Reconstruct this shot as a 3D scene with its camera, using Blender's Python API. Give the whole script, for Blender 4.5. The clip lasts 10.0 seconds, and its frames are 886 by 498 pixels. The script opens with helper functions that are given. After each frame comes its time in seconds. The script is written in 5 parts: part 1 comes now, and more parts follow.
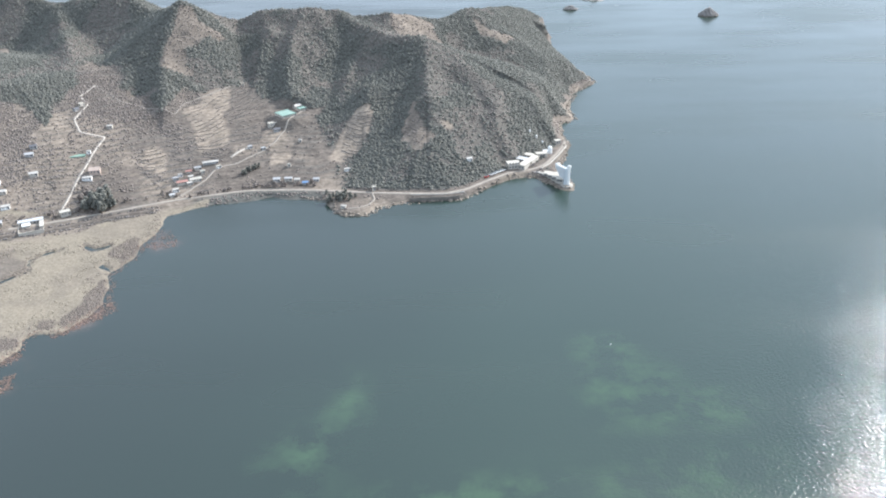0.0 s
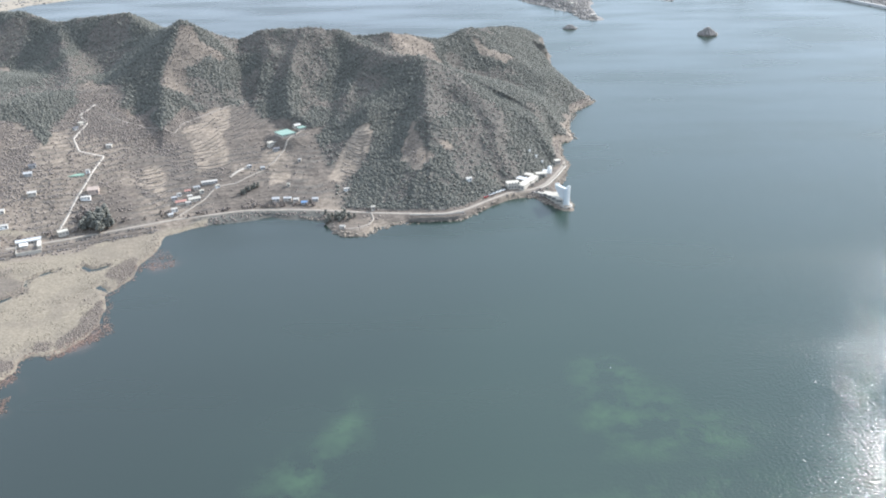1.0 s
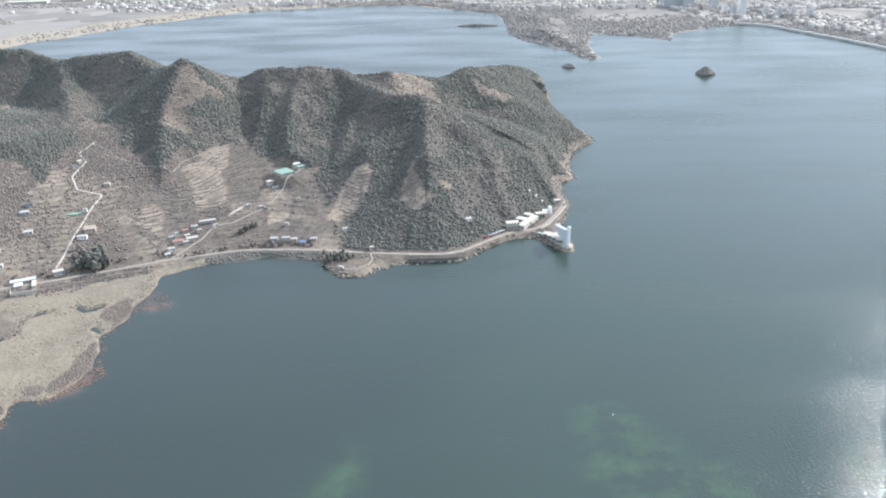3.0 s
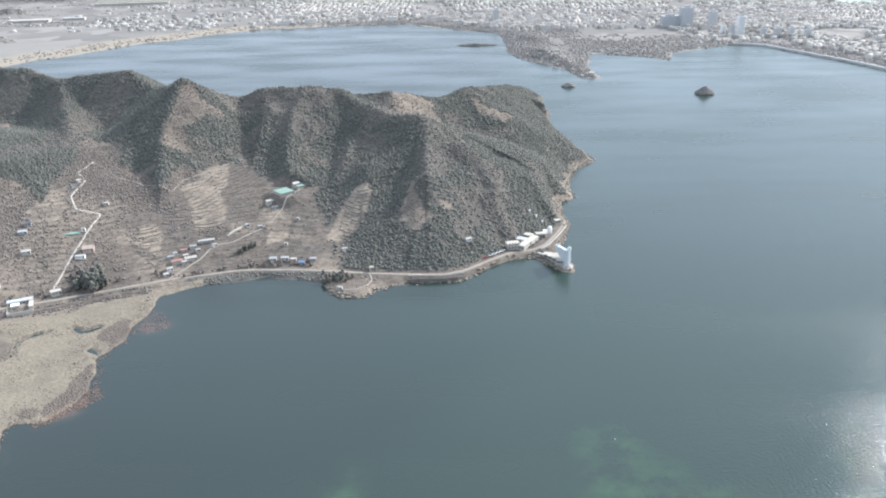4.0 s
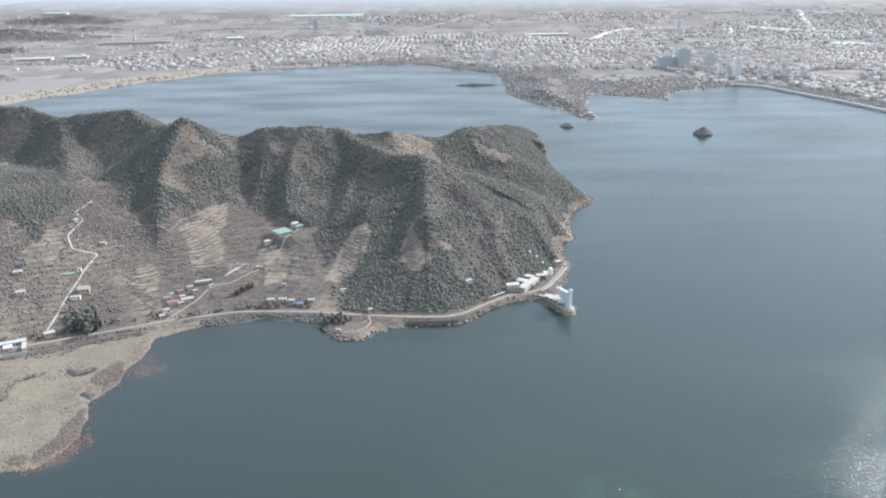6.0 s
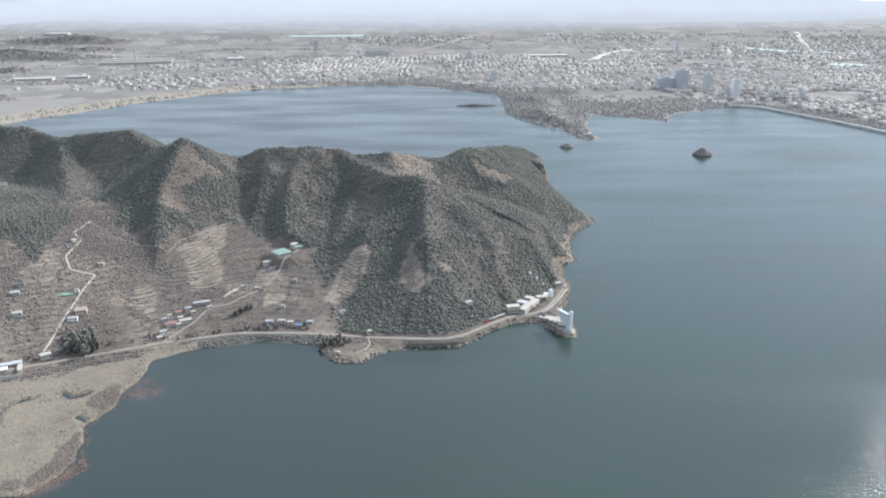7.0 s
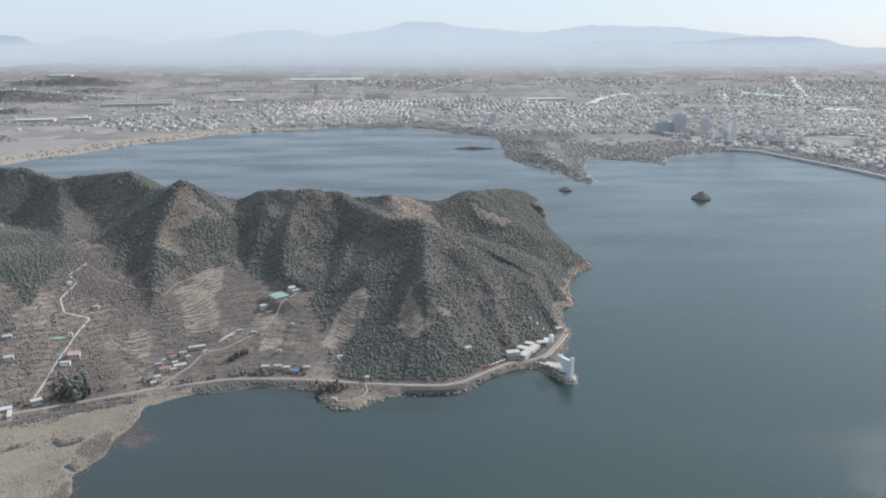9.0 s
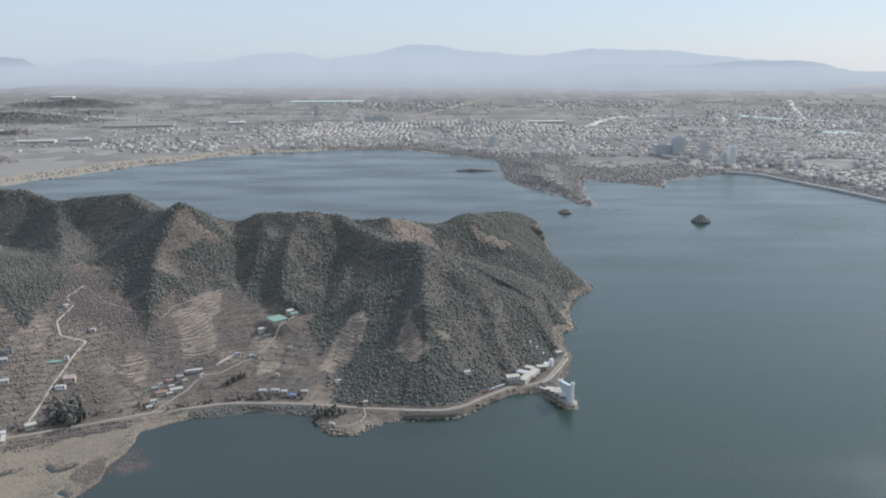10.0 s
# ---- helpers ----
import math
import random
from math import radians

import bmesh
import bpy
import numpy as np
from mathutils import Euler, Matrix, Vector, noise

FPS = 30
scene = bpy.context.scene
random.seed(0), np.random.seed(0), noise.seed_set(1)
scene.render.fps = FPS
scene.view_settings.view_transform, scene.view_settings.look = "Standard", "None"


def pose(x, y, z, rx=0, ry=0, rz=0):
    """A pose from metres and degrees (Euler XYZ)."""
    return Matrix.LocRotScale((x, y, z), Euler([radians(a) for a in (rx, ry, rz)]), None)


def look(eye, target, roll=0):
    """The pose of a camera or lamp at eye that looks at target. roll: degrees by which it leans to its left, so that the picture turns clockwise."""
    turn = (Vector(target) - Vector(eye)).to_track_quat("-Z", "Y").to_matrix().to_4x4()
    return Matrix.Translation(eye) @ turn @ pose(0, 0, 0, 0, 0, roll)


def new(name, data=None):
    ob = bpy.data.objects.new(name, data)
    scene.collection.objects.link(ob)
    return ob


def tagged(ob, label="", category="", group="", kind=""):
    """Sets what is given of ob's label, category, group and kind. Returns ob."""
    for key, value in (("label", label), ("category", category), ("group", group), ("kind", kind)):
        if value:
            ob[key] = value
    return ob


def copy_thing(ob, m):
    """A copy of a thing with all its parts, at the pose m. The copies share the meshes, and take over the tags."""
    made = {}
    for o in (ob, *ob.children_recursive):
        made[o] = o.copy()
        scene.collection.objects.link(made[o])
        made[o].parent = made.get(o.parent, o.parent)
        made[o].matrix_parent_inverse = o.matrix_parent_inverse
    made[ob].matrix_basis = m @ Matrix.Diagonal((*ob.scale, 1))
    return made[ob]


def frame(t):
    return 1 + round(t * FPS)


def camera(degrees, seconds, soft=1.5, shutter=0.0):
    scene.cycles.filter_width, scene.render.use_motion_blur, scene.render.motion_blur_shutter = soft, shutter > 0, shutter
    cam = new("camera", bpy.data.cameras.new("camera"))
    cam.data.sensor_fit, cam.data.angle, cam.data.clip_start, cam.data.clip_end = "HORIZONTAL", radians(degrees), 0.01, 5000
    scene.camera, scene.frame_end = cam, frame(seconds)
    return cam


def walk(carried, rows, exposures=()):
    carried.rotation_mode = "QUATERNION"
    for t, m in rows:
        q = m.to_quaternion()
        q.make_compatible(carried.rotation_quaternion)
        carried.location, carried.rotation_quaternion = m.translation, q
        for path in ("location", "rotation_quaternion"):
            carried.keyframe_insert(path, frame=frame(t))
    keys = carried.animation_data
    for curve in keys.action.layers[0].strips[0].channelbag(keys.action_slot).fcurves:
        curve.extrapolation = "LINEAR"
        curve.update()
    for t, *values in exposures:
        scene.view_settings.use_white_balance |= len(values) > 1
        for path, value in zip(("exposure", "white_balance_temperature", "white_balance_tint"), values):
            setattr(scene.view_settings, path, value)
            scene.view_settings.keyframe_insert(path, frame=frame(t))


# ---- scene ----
cam = camera(58.5, 10.0, soft=2.05)
# seconds, x, y, z, pitch, yaw, lean to the right
PATH = [
    (0.0, -0.00, -0.00, 231.42, -26.784, 0.000, 1.250),
    (0.5, 0.39, 1.78, 232.38, -26.208, -0.008, 1.196),
    (1.0, 0.65, 3.55, 233.25, -25.624, -0.023, 1.140),
    (1.5, 0.81, 5.31, 234.03, -25.033, -0.043, 1.084),
    (2.0, 0.86, 7.06, 234.73, -24.433, -0.069, 1.026),
    (2.5, 0.83, 8.79, 235.35, -23.824, -0.099, 0.967),
    (3.0, 0.72, 10.51, 235.91, -23.205, -0.133, 0.906),
    (3.5, 0.54, 12.23, 236.40, -22.578, -0.171, 0.845),
    (4.0, 0.32, 13.93, 236.84, -21.940, -0.211, 0.783),
    (4.5, 0.05, 15.61, 237.23, -21.291, -0.253, 0.721),
    (5.0, -0.24, 17.29, 237.57, -20.632, -0.296, 0.657),
    (5.5, -0.55, 18.96, 237.88, -19.962, -0.340, 0.593),
    (6.0, -0.86, 20.62, 238.16, -19.280, -0.384, 0.528),
    (6.5, -1.17, 22.27, 238.41, -18.586, -0.427, 0.463),
    (7.0, -1.46, 23.91, 238.64, -17.880, -0.469, 0.397),
    (7.5, -1.71, 25.54, 238.86, -17.162, -0.509, 0.331),
    (8.0, -1.93, 27.16, 239.07, -16.430, -0.546, 0.265),
    (8.5, -2.09, 28.77, 239.29, -15.684, -0.580, 0.198),
    (9.0, -2.18, 30.38, 239.51, -14.925, -0.610, 0.131),
    (9.5, -2.19, 31.98, 239.74, -14.152, -0.635, 0.064),
    (10.0, -2.11, 33.57, 239.99, -13.364, -0.655, -0.002),
]
walk(cam, [(t, pose(x, y, z, 90 + pitch, 0, yaw) @ pose(0, 0, 0, 0, 0, -lean)) for t, x, y, z, pitch, yaw, lean in PATH],
     exposures=[(0.0, 1.33, 5980, 10), (2.5, 1.27, 5980, 10), (5.5, 1.06, 5980, 10), (7.5, 0.83, 5980, 10), (9.0, 0.56, 5980, 10), (10.0, 0.36, 5980, 10)])

# -- daylight: hazy spring sun ahead and to the right --
SUN_HEIGHT, SUN_SIDE = 31.0, 54.0
world = bpy.data.worlds.new("hazy_sky")
scene.world = world
world.use_nodes = True
sky = world.node_tree.nodes.new("ShaderNodeTexSky")
sky.sky_type, sky.sun_disc = "NISHITA", False
sky.sun_elevation, sky.sun_rotation = radians(SUN_HEIGHT), radians(SUN_SIDE)
sky.altitude, sky.air_density, sky.dust_density, sky.ozone_density = 100, 1.0, 0.6, 3.0
links = world.node_tree.links
weak = world.node_tree.nodes.new("ShaderNodeVectorMath")
weak.operation = "MULTIPLY_ADD"
weak.inputs[1].default_value = (0.021, 0.021, 0.021)
# the pale veil of spring haze over the clear sky, brighter overhead
above, climb, veil = (world.node_tree.nodes.new("ShaderNode" + k) for k in ("TexCoord", "MapRange", "VectorMath"))
height_of = world.node_tree.nodes.new("ShaderNodeSeparateXYZ")
links.new(above.outputs["Generated"], height_of.inputs[0])
links.new(height_of.outputs["Z"], climb.inputs["Value"])
climb.inputs["From Min"].default_value, climb.inputs["From Max"].default_value = 0.0, 1.0
climb.inputs["To Min"].default_value, climb.inputs["To Max"].default_value = 0.95, 1.3
veil.operation = "SCALE"
veil.inputs[0].default_value = (0.392, 0.432, 0.474)
links.new(climb.outputs["Result"], veil.inputs["Scale"])
links.new(veil.outputs[0], weak.inputs[2])
links.new(sky.outputs["Color"], weak.inputs[0])
back = world.node_tree.nodes["Background"]
back.inputs["Strength"].default_value = 1.0
links.new(weak.outputs[0], back.inputs["Color"])
sun = new("sun", bpy.data.lights.new("sun", "SUN"))
sun.data.energy, sun.data.angle, sun.data.color = 3.6, radians(0.6), (1.0, 0.93, 0.84)
to_sun = Vector((math.sin(radians(SUN_SIDE)) * math.cos(radians(SUN_HEIGHT)), math.cos(radians(SUN_SIDE)) * math.cos(radians(SUN_HEIGHT)), math.sin(radians(SUN_HEIGHT))))
sun.matrix_world = look(to_sun * 1000, (0, 0, 0))

# -- materials --
def material(name, colours, size=3.0, rough=0.85, metal=0.0, bump=0.0, bump_size=None, detail=6.0, per_piece=0.0, attribute="", space="Object"):
    """A surface whose colour wanders between the given colours at two scales, with fine relief."""
    m = bpy.data.materials.new(name)
    m.use_nodes = True
    nodes, links = m.node_tree.nodes, m.node_tree.links
    shader = nodes["Principled BSDF"]
    where = nodes.new("ShaderNodeTexCoord")
    big, small = nodes.new("ShaderNodeTexNoise"), nodes.new("ShaderNodeTexNoise")
    for n, s in ((big, 1.0 / size), (small, 6.0 / size)):
        n.inputs["Scale"].default_value, n.inputs["Detail"].default_value = s, detail
        n.inputs["Roughness"].default_value = 0.62
        links.new(where.outputs[space], n.inputs["Vector"])
    blend = nodes.new("ShaderNodeMath")
    blend.operation = "MULTIPLY_ADD"
    blend.inputs[1].default_value = 0.45
    links.new(small.outputs["Fac"], blend.inputs[0])
    half = nodes.new("ShaderNodeMath")
    half.operation = "MULTIPLY"
    half.inputs[1].default_value = 0.55
    links.new(big.outputs["Fac"], half.inputs[0])
    links.new(half.outputs[0], blend.inputs[2])
    value = blend.outputs[0]
    if per_piece:
        info = nodes.new("ShaderNodeNewGeometry" if per_piece > 0 else "ShaderNodeObjectInfo")
        add = nodes.new("ShaderNodeMath")
        add.operation = "MULTIPLY_ADD"
        add.inputs[1].default_value = abs(per_piece)
        links.new(info.outputs["Random Per Island" if per_piece > 0 else "Random"], add.inputs[0])
        shift = nodes.new("ShaderNodeMath")
        shift.operation = "SUBTRACT"
        shift.inputs[1].default_value = abs(per_piece) / 2
        links.new(value, shift.inputs[0])
        links.new(shift.outputs[0], add.inputs[2])
        value = add.outputs[0]
    ramp = nodes.new("ShaderNodeValToRGB")
    links.new(value, ramp.inputs["Fac"])
    stops = ramp.color_ramp.elements
    while len(stops) < len(colours):
        stops.new(0.5)
    for k, c in enumerate(colours):
        stops[k].position = 0.3 + 0.4 * k / max(1, len(colours) - 1)
        stops[k].color = (*c, 1)
    links.new(ramp.outputs["Color"], shader.inputs["Base Color"])
    shader.inputs["Roughness"].default_value, shader.inputs["Metallic"].default_value = rough, metal
    shader.inputs["Specular IOR Level"].default_value = 0.25
    if bump:
        relief = nodes.new("ShaderNodeBump")
        relief.inputs["Strength"].default_value, relief.inputs["Distance"].default_value = 0.7, bump
        fine = nodes.new("ShaderNodeTexNoise")
        fine.inputs["Scale"].default_value, fine.inputs["Detail"].default_value = 1.0 / (bump_size or size / 4), 4.0
        links.new(where.outputs[space], fine.inputs["Vector"])
        links.new(fine.outputs["Fac"], relief.inputs["Height"])
        links.new(relief.outputs["Normal"], shader.inputs["Normal"])
    return m


def terrace_lines(nodes, links, colour, where):
    """Dead grass and twigs on the terrace banks, and a fine mottle of dry weeds between them."""
    split = nodes.new("ShaderNodeSeparateXYZ")
    links.new(where, split.inputs[0])
    drift, gaps, weeds = nodes.new("ShaderNodeTexNoise"), nodes.new("ShaderNodeTexNoise"), nodes.new("ShaderNodeTexNoise")
    for n, s, d in ((drift, 1 / 16, 4), (gaps, 1 / 22, 3), (weeds, 1 / 3.2, 8)):
        n.inputs["Scale"].default_value, n.inputs["Detail"].default_value = s, d
        n.inputs["Roughness"].default_value = 0.65
        links.new(where, n.inputs["Vector"])

    def math_node(kind, a, b=None, c=None):
        n = nodes.new("ShaderNodeMath")
        n.operation = kind
        for k, v in enumerate((a, b, c)):
            if isinstance(v, (int, float)):
                n.inputs[k].default_value = v
            elif v is not None:
                links.new(v, n.inputs[k])
        return n.outputs[0]

    def ranged(v, a, b, c, d):
        n = nodes.new("ShaderNodeMapRange")
        for key, x in (("From Min", a), ("From Max", b), ("To Min", c), ("To Max", d)):
            n.inputs[key].default_value = x
        links.new(v, n.inputs["Value"])
        return n.outputs["Result"]

    level = math_node("MULTIPLY_ADD", split.outputs["Z"], 0.85, math_node("MULTIPLY", drift.outputs["Fac"], 3.4))
    saw = math_node("ABSOLUTE", math_node("SUBTRACT", math_node("FRACT", level), 0.5))
    line = math_node("MULTIPLY", ranged(saw, 0.1, 0.3, 1.0, 0.0), ranged(gaps.outputs["Fac"], 0.4, 0.58, 0.0, 1.0))
    tone = math_node("MULTIPLY", math_node("MULTIPLY_ADD", line, -0.3, 1.05), ranged(weeds.outputs["Fac"], 0.34, 0.66, 0.74, 1.24))
    mul = nodes.new("ShaderNodeVectorMath")
    mul.operation = "SCALE"
    links.new(colour, mul.inputs[0])
    links.new(tone, mul.inputs["Scale"])
    return mul.outputs[0]


def ground_material(name):
    """Earth whose cover (scrub floor, dry field, pale bare soil, reed) comes from the mesh's cover masks."""
    m = material(name, [(0.085, 0.073, 0.063), (0.122, 0.104, 0.089), (0.17, 0.144, 0.12)], 8.0, 0.95, bump=0.6, bump_size=2.5)
    nodes, links = m.node_tree.nodes, m.node_tree.links
    shader = nodes["Principled BSDF"]
    mask = nodes.new("ShaderNodeAttribute")
    mask.attribute_name = "cover"
    split = nodes.new("ShaderNodeSeparateColor")
    links.new(mask.outputs["Color"], split.inputs["Color"])
    last = shader.inputs["Base Color"].links[0].from_socket
    wander = nodes["Noise Texture.001"].outputs["Fac"]
    for channel, dark, light in (("Red", (0.085, 0.085, 0.076), (0.11, 0.106, 0.095)), ("Green", (0.19, 0.157, 0.124), (0.29, 0.243, 0.194)), ("Blue", (0.155, 0.134, 0.103), (0.25, 0.217, 0.168))):
        ramp = nodes.new("ShaderNodeValToRGB")
        ramp.color_ramp.elements[0].position, ramp.color_ramp.elements[1].position = 0.35, 0.65
        ramp.color_ramp.elements[0].color, ramp.color_ramp.elements[1].color = (*dark, 1), (*light, 1)
        links.new(wander, ramp.inputs["Fac"])
        mix = nodes.new("ShaderNodeMix")
        mix.data_type = "RGBA"
        links.new(split.outputs[channel], mix.inputs[0])
        links.new(last, mix.inputs[6])
        links.new(ramp.outputs["Color"], mix.inputs[7])
        last = mix.outputs[2]
        if channel == "Green":
            last = terrace_lines(nodes, links, last, nodes["Texture Coordinate"].outputs["Object"])
    links.new(last, shader.inputs["Base Color"])
    return m


def water_material():
    """Lake water: greenish depth with paler weed shoals, and wind ripples that spread the sun's glint."""
    m = bpy.data.materials.new("lake_water")
    m.use_nodes = True
    nodes, links = m.node_tree.nodes, m.node_tree.links
    shader = nodes["Principled BSDF"]
    where = nodes.new("ShaderNodeTexCoord")
    weed = nodes.new("ShaderNodeTexNoise")
    weed.inputs["Scale"].default_value, weed.inputs["Detail"].default_value = 1 / 30, 10
    weed.inputs["Roughness"].default_value = 0.68
    links.new(where.outputs["Object"], weed.inputs["Vector"])
    mask = nodes.new("ShaderNodeAttribute")
    mask.attribute_name = "shoal"
    ramp = nodes.new("ShaderNodeValToRGB")
    ramp.color_ramp.elements[0].position, ramp.color_ramp.elements[1].position = 0.45, 0.6
    links.new(weed.outputs["Fac"], ramp.inputs["Fac"])
    both = nodes.new("ShaderNodeMath")
    both.operation = "MULTIPLY"
    links.new(ramp.outputs["Color"], both.inputs[0])
    links.new(mask.outputs["Fac"], both.inputs[1])
    # brighter base colour on the sunward side stands for haze and scattered glint
    sunward_tint = nodes.new("ShaderNodeMix")
    sunward_tint.data_type = "RGBA"
    sunward_tint.inputs[6].default_value, sunward_tint.inputs[7].default_value = (0.0105, 0.0198, 0.0165, 1), (0.0198, 0.037, 0.0288, 1)
    links.new(mask.outputs["Alpha"], sunward_tint.inputs[0])
    mix = nodes.new("ShaderNodeMix")
    mix.data_type = "RGBA"
    mix.inputs[7].default_value = (0.034, 0.066, 0.037, 1)
    links.new(sunward_tint.outputs[2], mix.inputs[6])
    links.new(both.outputs[0], mix.inputs[0])
    russet = nodes.new("ShaderNodeMix")
    russet.data_type = "RGBA"
    russet.inputs[7].default_value = (0.078, 0.057, 0.046, 1)
    patchy = nodes.new("ShaderNodeMath")
    patchy.operation = "MULTIPLY"
    links.new(ramp.outputs["Color"], patchy.inputs[0])
    links.new(patchy.outputs[0], russet.inputs[0])
    links.new(mix.outputs[2], russet.inputs[6])
    links.new(russet.outputs[2], shader.inputs["Base Color"])
    shader.inputs["Roughness"].default_value, shader.inputs["IOR"].default_value = 0.4, 1.56
    ripple, swell = nodes.new("ShaderNodeTexNoise"), nodes.new("ShaderNodeTexNoise")
    for n, s, d in ((ripple, 0.6, 7), (swell, 0.012, 4)):
        n.inputs["Scale"].default_value, n.inputs["Detail"].default_value = s, d
        links.new(where.outputs["Object"], n.inputs["Vector"])
    drawn = nodes.new("ShaderNodeMapping")
    drawn.inputs["Scale"].default_value = (0.35, 1.0, 1.0)
    links.new(where.outputs["Object"], drawn.inputs["Vector"])
    links.new(drawn.outputs["Vector"], swell.inputs["Vector"])
    relief = nodes.new("ShaderNodeBump")
    relief.inputs["Strength"].default_value, relief.inputs["Distance"].default_value = 0.8, 0.9
    links.new(ripple.outputs["Fac"], relief.inputs["Height"])
    links.new(relief.outputs["Normal"], shader.inputs["Normal"])
    calm = nodes.new("ShaderNodeMapRange")
    calm.inputs["From Min"].default_value, calm.inputs["From Max"].default_value = 0.35, 0.65
    calm.inputs["To Min"].default_value, calm.inputs["To Max"].default_value = 0.16, 0.31
    links.new(swell.outputs["Fac"], calm.inputs["Value"])
    # open water towards the sun is wind-ruffled, the lee of the hills is calm
    split = nodes.new("ShaderNodeSeparateColor")
    links.new(mask.outputs["Color"], split.inputs["Color"])
    links.new(split.outputs["Red"], both.inputs[1])
    links.new(split.outputs["Blue"], patchy.inputs[1])
    ruffled = nodes.new("ShaderNodeMath")
    ruffled.operation = "MULTIPLY_ADD"
    ruffled.inputs[1].default_value = -0.11
    links.new(split.outputs["Green"], ruffled.inputs[0])
    links.new(calm.outputs["Result"], ruffled.inputs[2])
    links.new(ruffled.outputs[0], shader.inputs["Roughness"])
    waves = nodes.new("ShaderNodeMath")
    waves.operation = "MULTIPLY_ADD"
    waves.inputs[1].default_value, waves.inputs[2].default_value = 0.76, 0.06
    links.new(split.outputs["Green"], waves.inputs[0])
    links.new(waves.outputs[0], relief.inputs["Strength"])
    return m


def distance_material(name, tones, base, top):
    """Far mountains, a plain backdrop: haze painted as glow from misty foot to crest."""
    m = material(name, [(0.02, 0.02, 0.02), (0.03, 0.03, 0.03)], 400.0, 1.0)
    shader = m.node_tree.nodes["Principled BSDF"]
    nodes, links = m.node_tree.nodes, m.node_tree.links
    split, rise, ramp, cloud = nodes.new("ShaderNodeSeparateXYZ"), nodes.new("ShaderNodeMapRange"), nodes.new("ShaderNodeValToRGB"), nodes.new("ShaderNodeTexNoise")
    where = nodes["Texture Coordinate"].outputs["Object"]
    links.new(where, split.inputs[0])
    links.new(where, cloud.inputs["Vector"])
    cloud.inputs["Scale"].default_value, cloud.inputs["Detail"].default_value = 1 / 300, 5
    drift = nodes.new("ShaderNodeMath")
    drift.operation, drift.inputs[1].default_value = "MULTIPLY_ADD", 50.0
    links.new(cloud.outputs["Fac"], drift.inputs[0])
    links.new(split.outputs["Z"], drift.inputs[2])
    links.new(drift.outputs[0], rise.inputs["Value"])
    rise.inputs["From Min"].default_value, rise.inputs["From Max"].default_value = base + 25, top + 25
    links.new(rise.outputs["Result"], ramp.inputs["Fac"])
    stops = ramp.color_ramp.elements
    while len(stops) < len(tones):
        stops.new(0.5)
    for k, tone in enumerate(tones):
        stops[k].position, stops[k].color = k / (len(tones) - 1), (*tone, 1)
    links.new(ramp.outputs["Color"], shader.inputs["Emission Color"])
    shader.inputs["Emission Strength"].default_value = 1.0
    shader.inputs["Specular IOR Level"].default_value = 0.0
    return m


EARTH = ground_material("hillside_earth")
WATER = water_material()
PINE = material("pine_needles", [(0.1, 0.101, 0.088), (0.12, 0.122, 0.107), (0.144, 0.143, 0.126)], 40.0, 0.9, per_piece=0.35)
SCRUB = material("bare_twigs", [(0.15, 0.13, 0.118), (0.175, 0.152, 0.138), (0.2, 0.175, 0.158)], 25.0, 0.95, per_piece=0.3)
HEDGE = material("dark_terrace_scrub", [(0.125, 0.114, 0.107), (0.15, 0.137, 0.128), (0.17, 0.156, 0.146)], 20.0, 0.95, per_piece=0.3)
MARSH = material("marsh_twigs", [(0.14, 0.119, 0.105), (0.165, 0.14, 0.122), (0.195, 0.168, 0.146)], 10.0, 0.95, per_piece=0.2)
REED = material("dry_reed", [(0.15, 0.13, 0.1), (0.2, 0.174, 0.135), (0.25, 0.218, 0.17)], 12.0, 0.95, per_piece=0.3)
RUSSET = material("russet_water_weed", [(0.11, 0.082, 0.07), (0.16, 0.112, 0.092), (0.22, 0.15, 0.12)], 9.0, 0.95, per_piece=0.4)
ASPHALT = material("worn_concrete_road", [(0.2, 0.177, 0.15), (0.255, 0.227, 0.195), (0.31, 0.278, 0.24)], 6.0, 0.9)
TRACK = material("pale_dirt_track", [(0.3, 0.27, 0.23), (0.38, 0.345, 0.3), (0.46, 0.425, 0.375)], 5.0, 0.95)
STONE = material("pale_masonry", [(0.28, 0.26, 0.23), (0.37, 0.35, 0.31), (0.45, 0.42, 0.38)], 3.0, 0.85, bump=0.1)
ROCK = material("shore_rock", [(0.15, 0.13, 0.11), (0.23, 0.198, 0.165), (0.34, 0.295, 0.245)], 2.5, 0.9, bump=0.3)
WHITE = material("white_paint", [(0.66, 0.66, 0.64), (0.76, 0.76, 0.74), (0.82, 0.82, 0.8)], 3.0, 0.6)
# pale blue slab face, with its shade worked into the colour
SHADED_SLAB = material("shaded_pale_blue", [(0.42, 0.46, 0.48), (0.5, 0.54, 0.56), (0.57, 0.61, 0.63)], 3.0, 0.5)
WETSTONE = material("dark_wet_masonry", [(0.075, 0.068, 0.06), (0.11, 0.1, 0.088), (0.16, 0.145, 0.125)], 2.5, 0.85, bump=0.2)
CREAM = material("cream_render", [(0.36, 0.335, 0.29), (0.44, 0.41, 0.36), (0.52, 0.49, 0.435)], 3.0, 0.8)
PINK = material("pinkish_render", [(0.34, 0.27, 0.23), (0.42, 0.34, 0.29), (0.49, 0.4, 0.345)], 3.0, 0.8)
GREYWALL = material("grey_render", [(0.25, 0.25, 0.25), (0.34, 0.34, 0.33), (0.42, 0.42, 0.41)], 3.0, 0.85)
